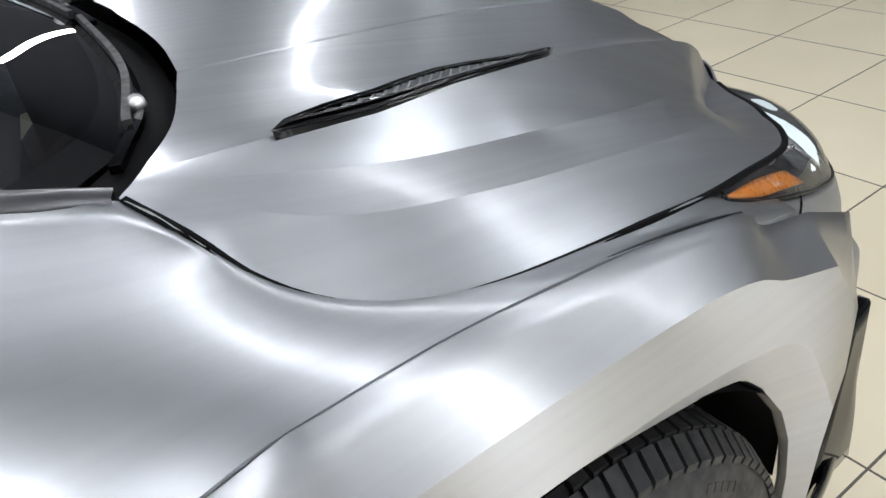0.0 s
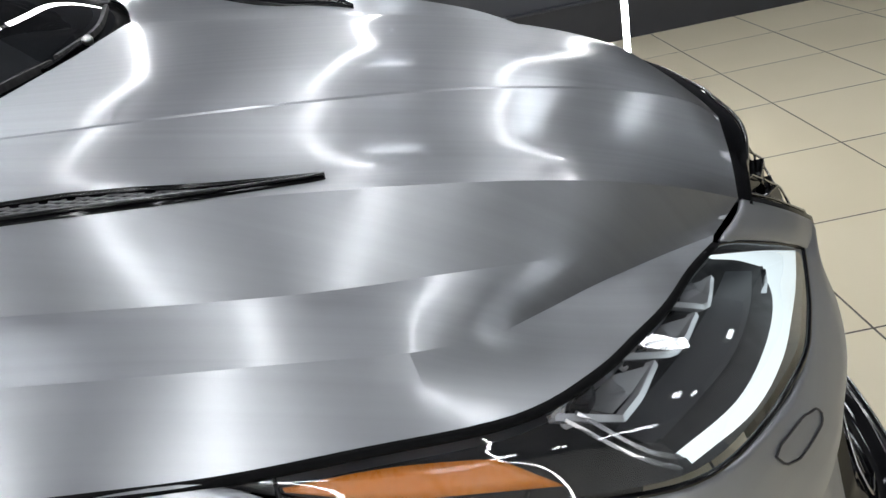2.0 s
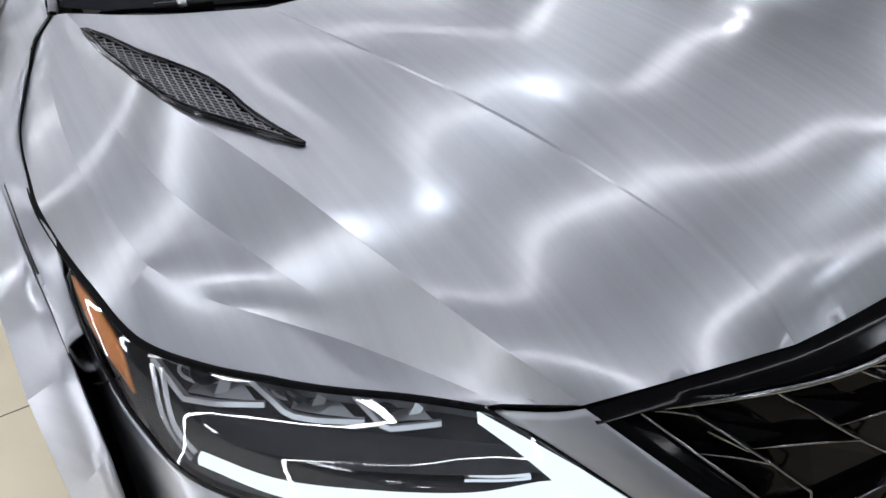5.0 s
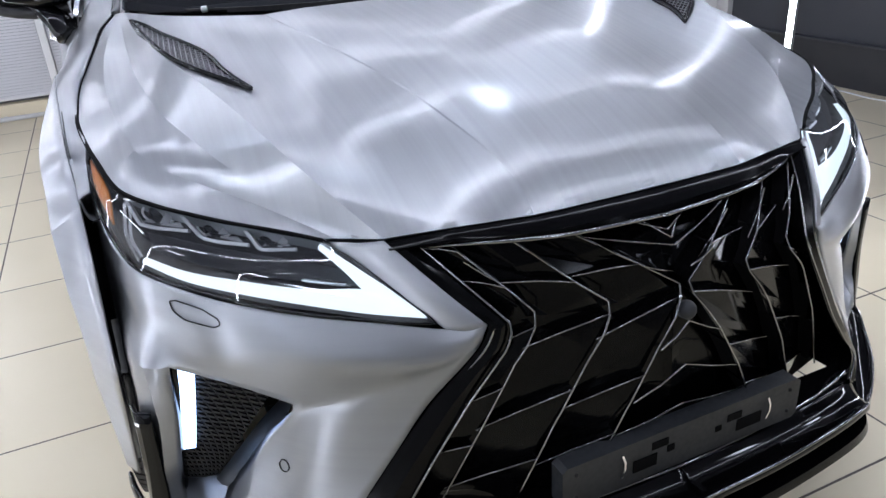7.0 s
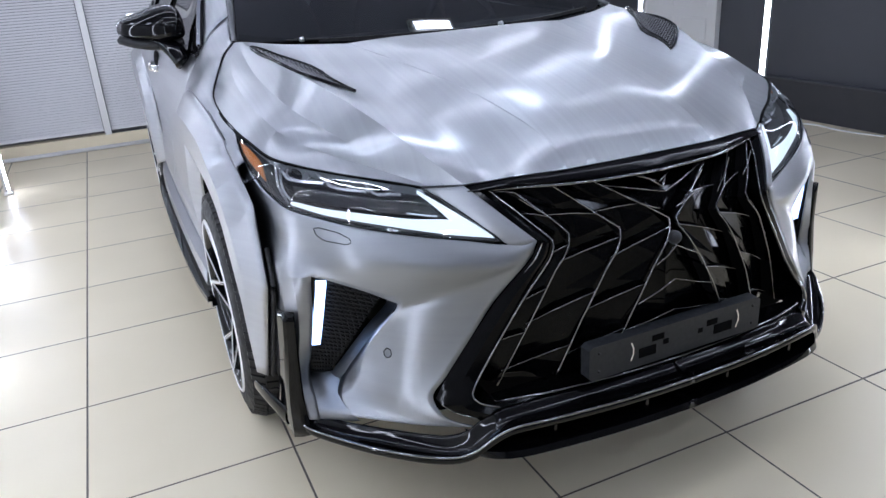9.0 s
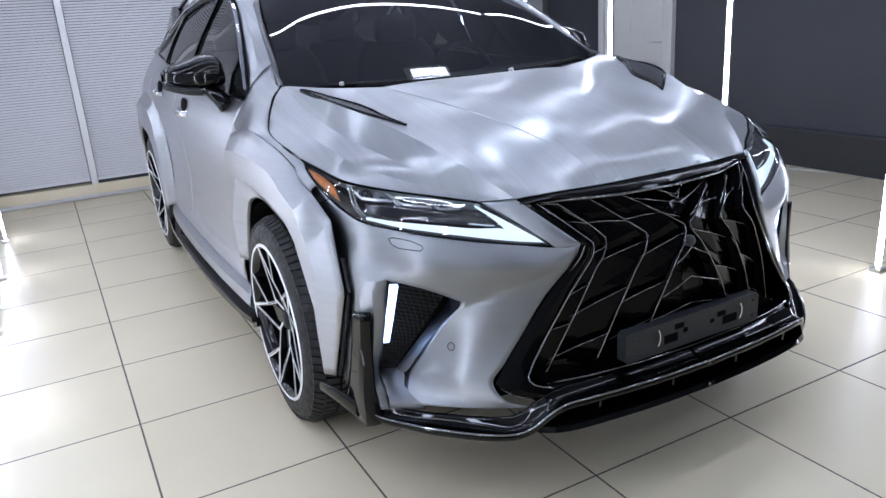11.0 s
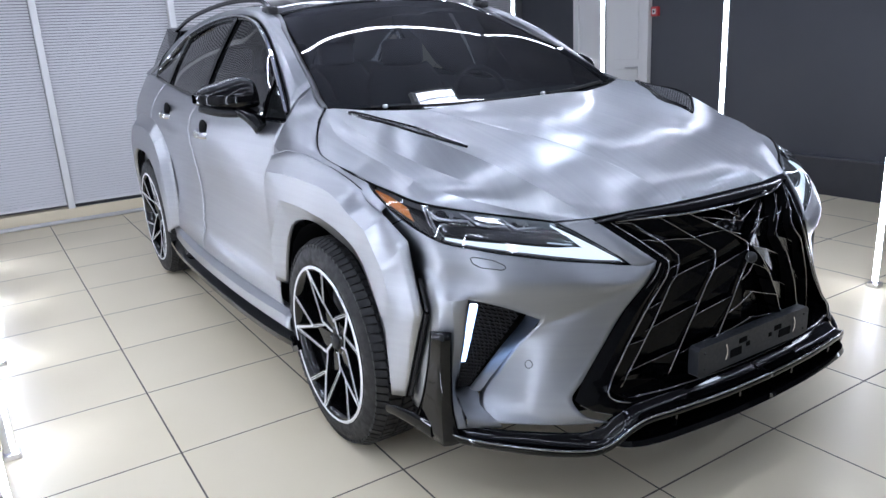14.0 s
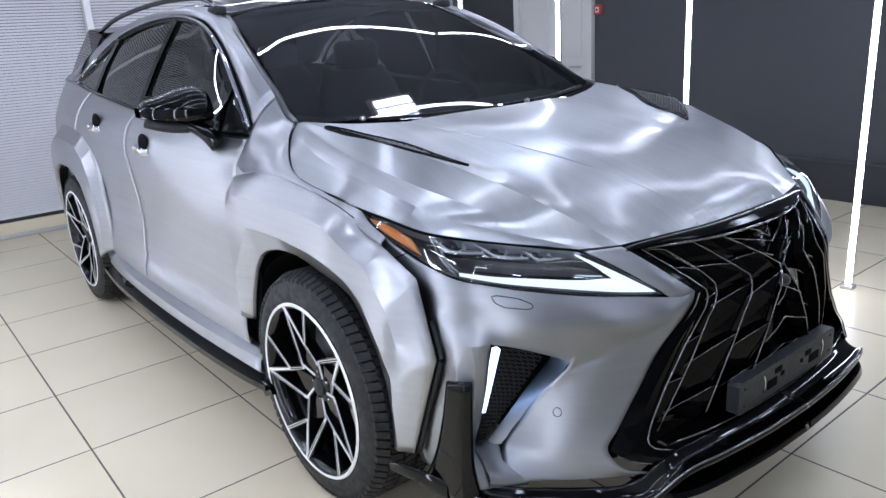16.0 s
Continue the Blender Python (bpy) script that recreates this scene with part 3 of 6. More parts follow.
FENDER = [
    [(-.745, .52, 1.262), (-.764, .43, 1.207), SHUT[0], (-.773, .343, 1.184), *EDGE],
    [(-.795, .518, 1.229), (-.811, .458, 1.187), SHUT[1], (-.812, .378, 1.160), *strip(.33, .03)],
    [(-.842, .515, 1.180), (-.857, .492, 1.154), SHUT[2], (-.882, .438, 1.108), *strip(.68, .03)],
    [(-.925, .514, 1.050), (-.925, .507, 1.050), SHUT[3], (-.934, .462, 1.045), *SEAM],
    [(-.932, .514, 1.000), (-.932, .507, 1.000), SHUT[4], (-.933, .462, 1.005), *[(x + .004, y, z - .03) for x, y, z in SEAM]],
    [(-.9455, .514, .880), (-.9455, .507, .880), SHUT[5], (-.930, .462, .890), *[(x + .03, y, .90 - .06 * max(0, -y)) for x, y, z in SEAM]],
    [(-.954, .514, .550), (-.954, .507, .550), SHUT[6], (-.930, .462, .700), *[(x + .05, y, .80 - .10 * max(0, -y)) for x, y, z in SEAM]],
]


def build_fender():
    lines = [spline(r, 48) for r in FENDER]
    top, low = across(lines[:4], 5), across(lines[3:], 5)
    # the upper face is drawn taut between its edges
    for _ in range(150):
        top[1:-1, 1:-1] = .5 * top[1:-1, 1:-1] + .125 * (top[:-2, 1:-1] + top[2:, 1:-1] + top[1:-1, :-2] + top[1:-1, 2:])
    for s in (1, -1):
        bm = bmesh.new()
        sheet(bm, top, s)
        sheet(bm, low, s)
        bmesh.ops.remove_doubles(bm, verts=bm.verts[:], dist=1e-5)
        ob = part("fender", bm, WRAP, car, "brushed silver front fender", thick=.004)
        crease_edges(ob, 20)


build_fender()


# wheel arch flares, front and rear
def flare(name, outer, crest, join, lip, back, label, sharp=()):
    return skin(name, [back, lip, outer, crest, join], WRAP_SIDE, car, nu=96, nv=3, creases=(1, 2, 3), thick=0.004, label=label, sharp=sharp)


JOIN = [(-.954, .560, .52), (-.955, .568, .66), (-.954, .572, .80), (-.950, .574, .950), (-.944, .498, 1.018), (-.942, .323, 1.055), (-.938, .177, 1.053), (-.935, .056, 1.040), (-.932, -.035, 1.027),
        (-.929, -.154, 1.003), (-.926, -.218, .983), (-.923, -.256, .949), (-.918, -.36, .918), (-.914, -.476, .866), (-.921, -.549, .668), (-.929, -.515, .565), (-.945, -.455, .372)]
CREST = [(-.966, .550, .51), (-.968, .555, .66), (-.972, .550, .80), (-.975, .535, .915), (-.982, .470, .962), (-.985, .306, .975), (-.985, .16, .977), (-.985, .05, .976), (-.985, -.04, .973),
         (-.984, -.106, .966), (-.983, -.17, .949), (-.981, -.219, .922), (-.978, -.335, .880), (-.972, -.415, .775), (-.962, -.456, .625), (-.960, -.440, .515), (-.957, -.427, .369)]
OUTER = [(-.975, .535, .505), (-.985, .509, .679), (-.983, .440, .775), (-.982, .368, .869), (-.983, .320, .872), (-.983, .22, .875), (-.983, .118, .874), (-.983, .03, .869), (-.983, -.045, .864),
         (-.982, -.13, .85), (-.981, -.19, .835), (-.980, -.252, .814), (-.978, -.31, .77), (-.976, -.372, .668), (-.974, -.415, .59), (-.971, -.41, .50), (-.966, -.41, .367)]
LIP = [(-0.950, 0.498, 0.496), (-0.950, 0.461, 0.609), (-0.950, 0.411, 0.707), (-0.950, 0.354, 0.768), (-0.950, 0.300, 0.796), (-0.950, 0.219, 0.817), (-0.950, 0.128, 0.822), (-0.950, 0.047, 0.817), (-0.950, -0.037, 0.803),
       (-0.950, -0.130, 0.786), (-0.950, -0.176, 0.775), (-0.950, -0.216, 0.759), (-0.950, -0.262, 0.715), (-0.950, -0.323, 0.629), (-0.950, -0.356, 0.548), (-0.950, -0.371, 0.457), (-0.950, -0.371, 0.349)]
BACK = [(x + 0.012, .04 + (y - .04) * .99, z - 0.004) for x, y, z in LIP]
flare("fender_flare", OUTER, CREST, JOIN, LIP, BACK, "angular brushed silver front wheel arch flare", sharp=(5, 12))

for s in (1, -1):
    bm = bmesh.new()
    sweep(bm, [(s * (x + .005), y - .002, z - .0005) for x, y, z in spline(JOIN[4:11], 50)], rect(.0022, .0025))
    part("flare_strip", bm, MATT, car, "thin black strip along the flare's front edge")
    # wider black strip down the flare's front edge
    bm = bmesh.new()
    sweep(bm, polyline([(s * (x + .014), y - .003, z) for x, y, z in [(-.917, -.512, .760), *JOIN[14:]]], 30), rect(.011, .012))
    part("flare_strip", bm, MATT, car, "black strip along the flare's front edge")

RJOIN = [(-.955, 2.19, .42), (-.958, 2.17, .55), (-.96, 2.17, .70), (-.962, 2.19, .85), (-.96, 2.25, .98), (-.95, 2.36, 1.06), (-.94, 2.5, 1.09), (-.93, 2.7, 1.10), (-.92, 2.9, 1.09), (-.91, 3.1, 1.05), (-.90, 3.25, .95), (-.89, 3.33, .75), (-.88, 3.36, .5)]
RCREST = [(-1.0, 2.26, .40), (-1.005, 2.235, .52), (-1.01, 2.23, .66), (-1.012, 2.255, .80), (-1.014, 2.32, .91), (-1.014, 2.42, .965), (-1.014, 2.55, .985), (-1.012, 2.72, .99), (-1.01, 2.9, .98), (-1.0, 3.06, .93), (-.99, 3.18, .85), (-.975, 3.25, .68), (-.96, 3.27, .48)]
RLIP = [(-1.012, 2.335, .37), (-1.015, 2.325, .48), (-1.018, 2.335, .58), (-1.02, 2.37, .68), (-1.02, 2.43, .76), (-1.02, 2.52, .81), (-1.02, 2.63, .835), (-1.018, 2.76, .842), (-1.016, 2.9, .83), (-1.01, 3.02, .79), (-1.0, 3.12, .70), (-.99, 3.18, .58), (-.98, 3.2, .45)]
RBACK = [(x + 0.015, 2.776 + (y - 2.776) * 0.98, z - 0.012) for x, y, z in RLIP]
ROUTER = [(c[0] * .35 + l[0] * .65 - 0.003, c[1] * .4 + l[1] * .6, c[2] * .35 + l[2] * .65) for c, l in zip(RCREST, RLIP)]
flare("rear_fender_flare", ROUTER, RCREST, RJOIN, RLIP, RBACK, "wide brushed silver rear wheel arch flare", sharp=(5, 9))

# wheel wells, the shade inside put into near-black sheets
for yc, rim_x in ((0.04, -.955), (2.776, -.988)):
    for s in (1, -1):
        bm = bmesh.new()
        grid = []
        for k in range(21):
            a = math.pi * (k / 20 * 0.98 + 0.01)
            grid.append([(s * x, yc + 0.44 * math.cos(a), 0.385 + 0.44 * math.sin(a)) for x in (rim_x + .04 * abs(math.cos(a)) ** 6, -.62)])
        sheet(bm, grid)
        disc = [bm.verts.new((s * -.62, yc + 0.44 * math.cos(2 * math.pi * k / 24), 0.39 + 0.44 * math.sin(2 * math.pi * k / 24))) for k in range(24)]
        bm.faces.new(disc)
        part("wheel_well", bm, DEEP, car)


# ---- side body: doors, quarter panel, sill ----
YS = [0.5, 0.8, 1.2, 1.7, 2.2, 2.7, 3.2, 3.6, 3.85]
SIDE = [  # (z, x) down the side at each station of YS
    [(1.138, -.860), (1.136, -.868), (1.148, -.875), (1.186, -.876), (1.225, -.862), (1.262, -.835), (1.285, -.79), (1.285, -.72), (1.27, -.62)],
    [(1.085, -.905), (1.085, -.918), (1.095, -.930), (1.12, -.935), (1.15, -.930), (1.18, -.91), (1.19, -.86), (1.19, -.77), (1.17, -.66)],
    [(1.02, -.928), (1.02, -.942), (1.03, -.955), (1.05, -.962), (1.07, -.965), (1.09, -.955), (1.09, -.91), (1.08, -.81), (1.06, -.69)],
    [(.88, -.946), (.88, -.948), (.88, -.950), (.89, -.955), (.90, -.965), (.91, -.965), (.90, -.93), (.89, -.83), (.88, -.70)],
    [(.72, -.952), (.72, -.940), (.71, -.936), (.71, -.938), (.72, -.952), (.74, -.96), (.74, -.93), (.73, -.83), (.72, -.70)],
    [(.54, -.955), (.49, -.948), (.47, -.950), (.50, -.952), (.575, -.957), (.60, -.96), (.58, -.92), (.56, -.82), (.55, -.70)],
    [(.46, -.965), (.44, -.965), (.43, -.968), (.43, -.970), (.45, -.968), (.46, -.96), (.44, -.91), (.42, -.81), (.4, -.69)],
    [(.36, -.955), (.34, -.955), (.33, -.958), (.33, -.96), (.34, -.958), (.34, -.94), (.32, -.89), (.3, -.78), (.3, -.67)],
]
SIDE_ROWS = [[(x, y, z) for y, (z, x) in zip(YS, row)] for row in SIDE]
SIDE_LINES = [spline(r, 100) for r in SIDE_ROWS]
SIDE_GRID = np.concatenate([across(SIDE_LINES[:6], 5), across(SIDE_LINES[5:], 5)[1:]])


def side_panel(name, y0, y1, label, skew=0.0):
    """The part of the body side between two stations."""
    obs = []
    for s in (1, -1):
        bm = bmesh.new()
        g = []
        for row in SIDE_GRID:
            lean = skew * (row[:, 2].mean() - 0.8)
            a, b = y0 + lean, y1 + lean
            ys = np.linspace(a, b, 33)
            g.append([(np.interp(y, row[:, 1], row[:, 0]), y, np.interp(y, row[:, 1], row[:, 2])) for y in ys])
        sheet(bm, g, s)
        obs.append(part(name, bm, WRAP_SIDE, car, label, thick=0.004))
    return obs


front_doors = side_panel("front_door", 0.519, 1.655, "brushed silver front door", skew=-0.02)
rear_doors = side_panel("rear_door", 1.662, 2.50, "brushed silver rear door", skew=-0.02)
side_panel("quarter_panel", 2.506, 3.85, "brushed silver rear quarter panel", skew=-0.02)


def side_x(y, z):
    best = SIDE_GRID.reshape(-1, 3)
    k = np.argmin((best[:, 1] - y) ** 2 + (best[:, 2] - z) ** 2)
    return best[k, 0]


def door_handle(y, z, doors):
    for s, d in zip((1, -1), doors):
        x = side_x(y, z)
        # near-black dome that stands for the shaded hollow of the cup
        bm = bmesh.new()
        bmesh.ops.create_uvsphere(bm, u_segments=24, v_segments=12, radius=1, matrix=Matrix.Translation((s * (x + 0.004), y - 0.005, z)) @ Matrix.Diagonal((0.015, 0.066, 0.050, 1)))
        part("handle_cup", bm, DEEP, d)
        bm = bmesh.new()
        path = spline([(s * (x - 0.002), y - 0.070, z - 0.026), (s * (x - 0.024), y - 0.045, z - 0.023), (s * (x - 0.030), y, z - 0.019), (s * (x - 0.024), y + 0.045, z - 0.016), (s * (x - 0.002), y + 0.072, z - 0.014)], 18)
        sweep(bm, path, [(0.008 * math.cos(a), 0.016 * math.sin(a)) for a in np.linspace(0, 2 * math.pi, 13)[:-1]])
        handle = part("door_handle", bm, CHROME, d, "ridged chrome door handle")
        for k in range(-2, 3):
            bm = bmesh.new()
            xk, yk, zk = x - 0.030 + 0.0011 * k * k, y + 0.018 * k, z - 0.019
            sweep(bm, [(s * (xk - .006), yk - .003, zk + .015), (s * (xk - .009), yk, zk), (s * (xk - .006), yk + .003, zk - .015)], rect(.006, .004))
            part("handle_ridge", bm, CHROME, handle, smooth=False)


door_handle(1.42, 1.052, front_doors)
door_handle(2.13, 1.105, rear_doors)

# side skirts: silver ledge and gloss black blade
skin("side_skirt", [
    [(-.950, .40, .40), (-.960, .9, .385), (-.965, 1.5, .385), (-.96, 2.0, .40), (-.955, 2.24, .42)],
    [(-.990, .38, .385), (-1.000, .9, .365), (-1.005, 1.5, .365), (-1.0, 2.0, .385), (-.985, 2.22, .40)],
    [(-1.000, .37, .345), (-1.006, .9, .325), (-1.010, 1.5, .325), (-1.006, 2.0, .345), (-.995, 2.20, .36)],
    [(-.960, .37, .315), (-.968, .9, .295), (-.97, 1.5, .295), (-.968, 2.0, .31), (-.96, 2.2, .33)],
    [(-.80, .40, .29), (-.80, .9, .28), (-.80, 1.5, .28), (-.80, 2.0, .29), (-.80, 2.2, .30)],
], WRAP_SIDE, car, nu=30, nv=3, creases=(1, 2, 3), label="brushed silver side skirt")
for s in (1, -1):
    bm = bmesh.new()
    path = spline([(s * -.958, .33, .302), (s * -.972, .5, .296), (s * -.985, .95, .284), (s * -.988, 1.5, .284), (s * -.982, 2.0, .297), (s * -.965, 2.26, .315)], 30)
    sweep(bm, path, [(-.055, -.012), (.020, -.008), (.025, .002), (.020, .008), (-.055, .010)] if s > 0 else [(-.025, -.0), (-.020, -.008), (.055, -.012), (.055, .010), (-.020, .008)])
    blade = part("skirt_blade", bm, GLOSS, car, "gloss black side skirt blade", smooth=False)
    for y in (1.98,):
        bm = bmesh.new()
        prism(bm, [(s * -.985, y - .16, .285), (s * -1.03, y - .05, .288), (s * -1.03, y + .1, .292), (s * -.985, y + .17, .30), (s * -.985, y + .06, .345), (s * -.985, y - .04, .335)], (s * 0.05, 0, 0))
        part("winglet", bm, GLOSS, blade, smooth=False)
    bm = bmesh.new()
    prism(bm, [(s * -1.0, .36, .255), (s * -1.0, .30, .28), (s * -1.0, .33, .33), (s * -1.0, .42, .30)], (s * 0.06, 0, 0))
    part("skirt_fin", bm, GLOSS, blade, smooth=False)


# ---- glasshouse ----
WS_BASE = [(-.748, .375, 1.192), (-.60, .285, 1.168), (-.36, .225, 1.150), (0, .195, 1.145), (.36, .225, 1.150), (.60, .285, 1.168), (.748, .375, 1.192)]
WS_TOP = [(-.575, 1.19, 1.560), (-.46, 1.145, 1.585), (-.26, 1.11, 1.603), (0, 1.10, 1.610), (.26, 1.11, 1.603), (.46, 1.145, 1.585), (.575, 1.19, 1.560)]
WS_ROWS = [[tuple((np.array(a) * (1 - k) + np.array(b) * k) * [1 + .048 * k * (1 - k), 1, 1] + np.array([0, -.08, .068]) * k * (1 - k)) for a, b in zip(WS_BASE, WS_TOP)] for k in np.linspace(0, 1, 9)]
windshield = skin("windshield", WS_ROWS, SCREEN, car, nu=36, nv=3, sides=(1,), thick=0, label="tinted windshield")[0]
windshield.visible_shadow = False
low = [tuple(np.array(a) * .65 + np.array(b) * .35 + np.array([0, -.002, .002])) for a, b in zip(WS_BASE, WS_ROWS[1])]
skin("windshield_band", [[(p[0] * .995, p[1] + .006, p[2] - .003) for p in WS_BASE], [(p[0] * .99, p[1] + .008, p[2] - .006) for p in low]], DEEP, car, nu=36, nv=2, sides=(1,), thick=0)
skin("cowl", [[(-.765, .335, 1.168), (-.58, .24, 1.142), (0, .15, 1.122), (.58, .24, 1.142), (.765, .335, 1.168)], [(-.75, .385, 1.180), (-.6, .30, 1.160), (0, .215, 1.138), (.6, .30, 1.160), (.75, .385, 1.180)]],
     DEEP, car, nu=30, nv=2, sides=(1,), label="black plastic cowl under the windshield")

# wipers: a flat arm with a nut, and the blade along the foot of the glass
for arm, blade in (([(-.690, .328, 1.176), (-.645, .306, 1.176), (-.585, .279, 1.174), (-.50, .254, 1.171)], [(-.60, .292, 1.178), (-.36, .236, 1.168), (.02, .205, 1.163)]),
                   ([(-.03, .196, 1.160), (.05, .198, 1.162), (.14, .204, 1.164), (.22, .212, 1.166)], [(.06, .210, 1.164), (.34, .234, 1.168), (.62, .302, 1.184)])):
    bm = bmesh.new()
    sweep(bm, spline(arm, 12), rect(.011, .008))
    w = part("wiper", bm, GLOSS, car, "dark windshield wiper", smooth=False)
    bm = bmesh.new()
    sweep(bm, spline(blade, 20), rect(.009, .012))
    part("wiper_blade", bm, MATT, w, smooth=False)
    bm = bmesh.new()
    lathe(bm, [(-.006, 0), (-.006, .008), (.008, .010), (.008, 0)], 14, center=(arm[2][0] + .03, arm[2][1] - .010, arm[2][2] + .006))
    part("wiper_nut", bm, STEEL, w)

# pillars, roof edge, roof
WIN_LOW = [(-.862, .505, 1.143), (-.873, .8, 1.142), (-.880, 1.2, 1.153), (-.880, 1.7, 1.190), (-.867, 2.2, 1.228), (-.850, 2.52, 1.250), (-.825, 2.85, 1.275)]
WIN_TOP = [(-.850, .515, 1.165), (-.800, .70, 1.300), (-.745, .92, 1.430), (-.695, 1.18, 1.525), (-.668, 1.45, 1.565), (-.662, 1.75, 1.572), (-.675, 2.05, 1.552), (-.705, 2.35, 1.500), (-.755, 2.65, 1.395), (-.815, 2.87, 1.285)]
PILLAR = [(-.768, .385, 1.196), (-.745, .52, 1.265), (-.715, .70, 1.358), (-.665, .95, 1.475), (-.620, 1.18, 1.565), (-.610, 1.45, 1.605), (-.612, 1.75, 1.618), (-.62, 2.1, 1.605), (-.63, 2.5, 1.565), (-.64, 2.9, 1.50), (-.65, 3.25, 1.42), (-.67, 3.5, 1.32)]
GLASS_EDGE = [(-.750, .378, 1.194), (-.722, .52, 1.262), (-.690, .70, 1.352), (-.640, .95, 1.464), (-.580, 1.185, 1.560), (-.565, 1.45, 1.612), (-.562, 1.75, 1.630), (-.565, 2.1, 1.622), (-.57, 2.5, 1.595), (-.575, 2.9, 1.55), (-.58, 3.25, 1.49), (-.60, 3.5, 1.40)]
OUT_EDGE = [(-.855, .47, 1.142), (-.842, .515, 1.180), (-.795, .69, 1.310), (-.738, .92, 1.442), (-.690, 1.17, 1.538), (-.662, 1.45, 1.580), (-.656, 1.75, 1.588), (-.668, 2.05, 1.568), (-.698, 2.37, 1.515), (-.745, 2.68, 1.41), (-.80, 2.95, 1.29), (-.78, 3.4, 1.285)]
skin("roof_side", [row[1:] for row in (OUT_EDGE, [tuple(np.array(a) * .45 + np.array(b) * .55 + np.array([-.012, 0, .012]) * min(1, .25 + k * .25)) for k, (a, b) in enumerate(zip(OUT_EDGE, PILLAR))], PILLAR, GLASS_EDGE)], WRAP, car, nu=56, nv=3, creases=(2,), label="brushed silver windshield pillar and roof edge")
for s in (1, -1):
    bm = bmesh.new()
    outside = np.array(spline([(-.776, .350, 1.187), (-.767, .385, 1.196), (-.762, .43, 1.206), *PILLAR[1:5]], 30))
    inside = np.array(spline([(-.760, .345, 1.186), (-.751, .380, 1.197), (-.745, .43, 1.214), *GLASS_EDGE[1:5]], 30))
    sheet(bm, [outside + [0, 0, -.004], outside + [0, -.001, .0035], (outside + inside) / 2 + [-.001, -.003, .0065], inside + [0, -.002, .005], inside + [0, 0, -.006]], s)
    part("pillar_strip", bm, DARK_TRIM, car, "dark grey strip beside the windshield")
ROOF = [GLASS_EDGE[4:], [(-.3, 1.125, 1.602), (-.29, 1.45, 1.652), (-.29, 1.75, 1.668), (-.29, 2.1, 1.664), (-.29, 2.5, 1.64), (-.3, 2.9, 1.60), (-.3, 3.3, 1.545), (-.31, 3.72, 1.50)], [(0, 1.103, 1.611), (0, 1.45, 1.662), (0, 1.75, 1.680), (0, 2.1, 1.676), (0, 2.5, 1.652), (0, 2.9, 1.612), (0, 3.3, 1.557), (0, 3.75, 1.51)]]
ROOF.append([(-p[0], *p[1:]) for p in ROOF[1]])
ROOF.append([(-p[0], *p[1:]) for p in ROOF[0]])
skin("roof", ROOF, GLOSS, car, nu=30, nv=5, sides=(1,), label="gloss black panoramic roof")
for s in (1, -1):
    bm = bmesh.new()
    path = spline([(s * -.615, 1.22, 1.590), (s * -.612, 1.30, 1.632), (s * -.606, 1.7, 1.662), (s * -.608, 2.2, 1.655), (s * -.615, 2.7, 1.615), (s * -.62, 3.0, 1.56)], 30)
    sweep(bm, path, [(.014 * math.cos(a), .012 * math.sin(a)) for a in np.linspace(0, 2 * math.pi, 11)[:-1]])
    part("roof_rail", bm, GLOSS, car, "gloss black roof rail")
    bm = bmesh.new()
    box(bm, (min(s * -.64, s * -.585), 1.19, 1.565), (max(s * -.64, s * -.585), 1.28, 1.606), 0.012)
    part("rail_foot", bm, MATT, car)


# side windows with black surround and chrome strip
def side_glass(name, y0, y1, mat, label):
    low, top = np.array(spline(WIN_LOW, 120)), np.array(spline(WIN_TOP, 120))
    for s in (1, -1):
        bm = bmesh.new()
        g = []
        for v in np.linspace(0, 1, 9):
            row = []
            for u in np.linspace(0, 1, 25):
                y = y0 + (y1 - y0) * u
                a = np.array([np.interp(y, low[:, 1], low[:, k]) for k in range(3)])
                b = np.array([np.interp(y, top[:, 1], top[:, k]) for k in range(3)])
                q = a + (b - a) * v
                row.append((q[0] + 0.006 - .012 * math.sin(math.pi * v), q[1], q[2]))
            g.append(row)
        sheet(bm, g, s)
        ob = part(name, bm, mat, car, label, thick=0)
        ob.visible_shadow = False


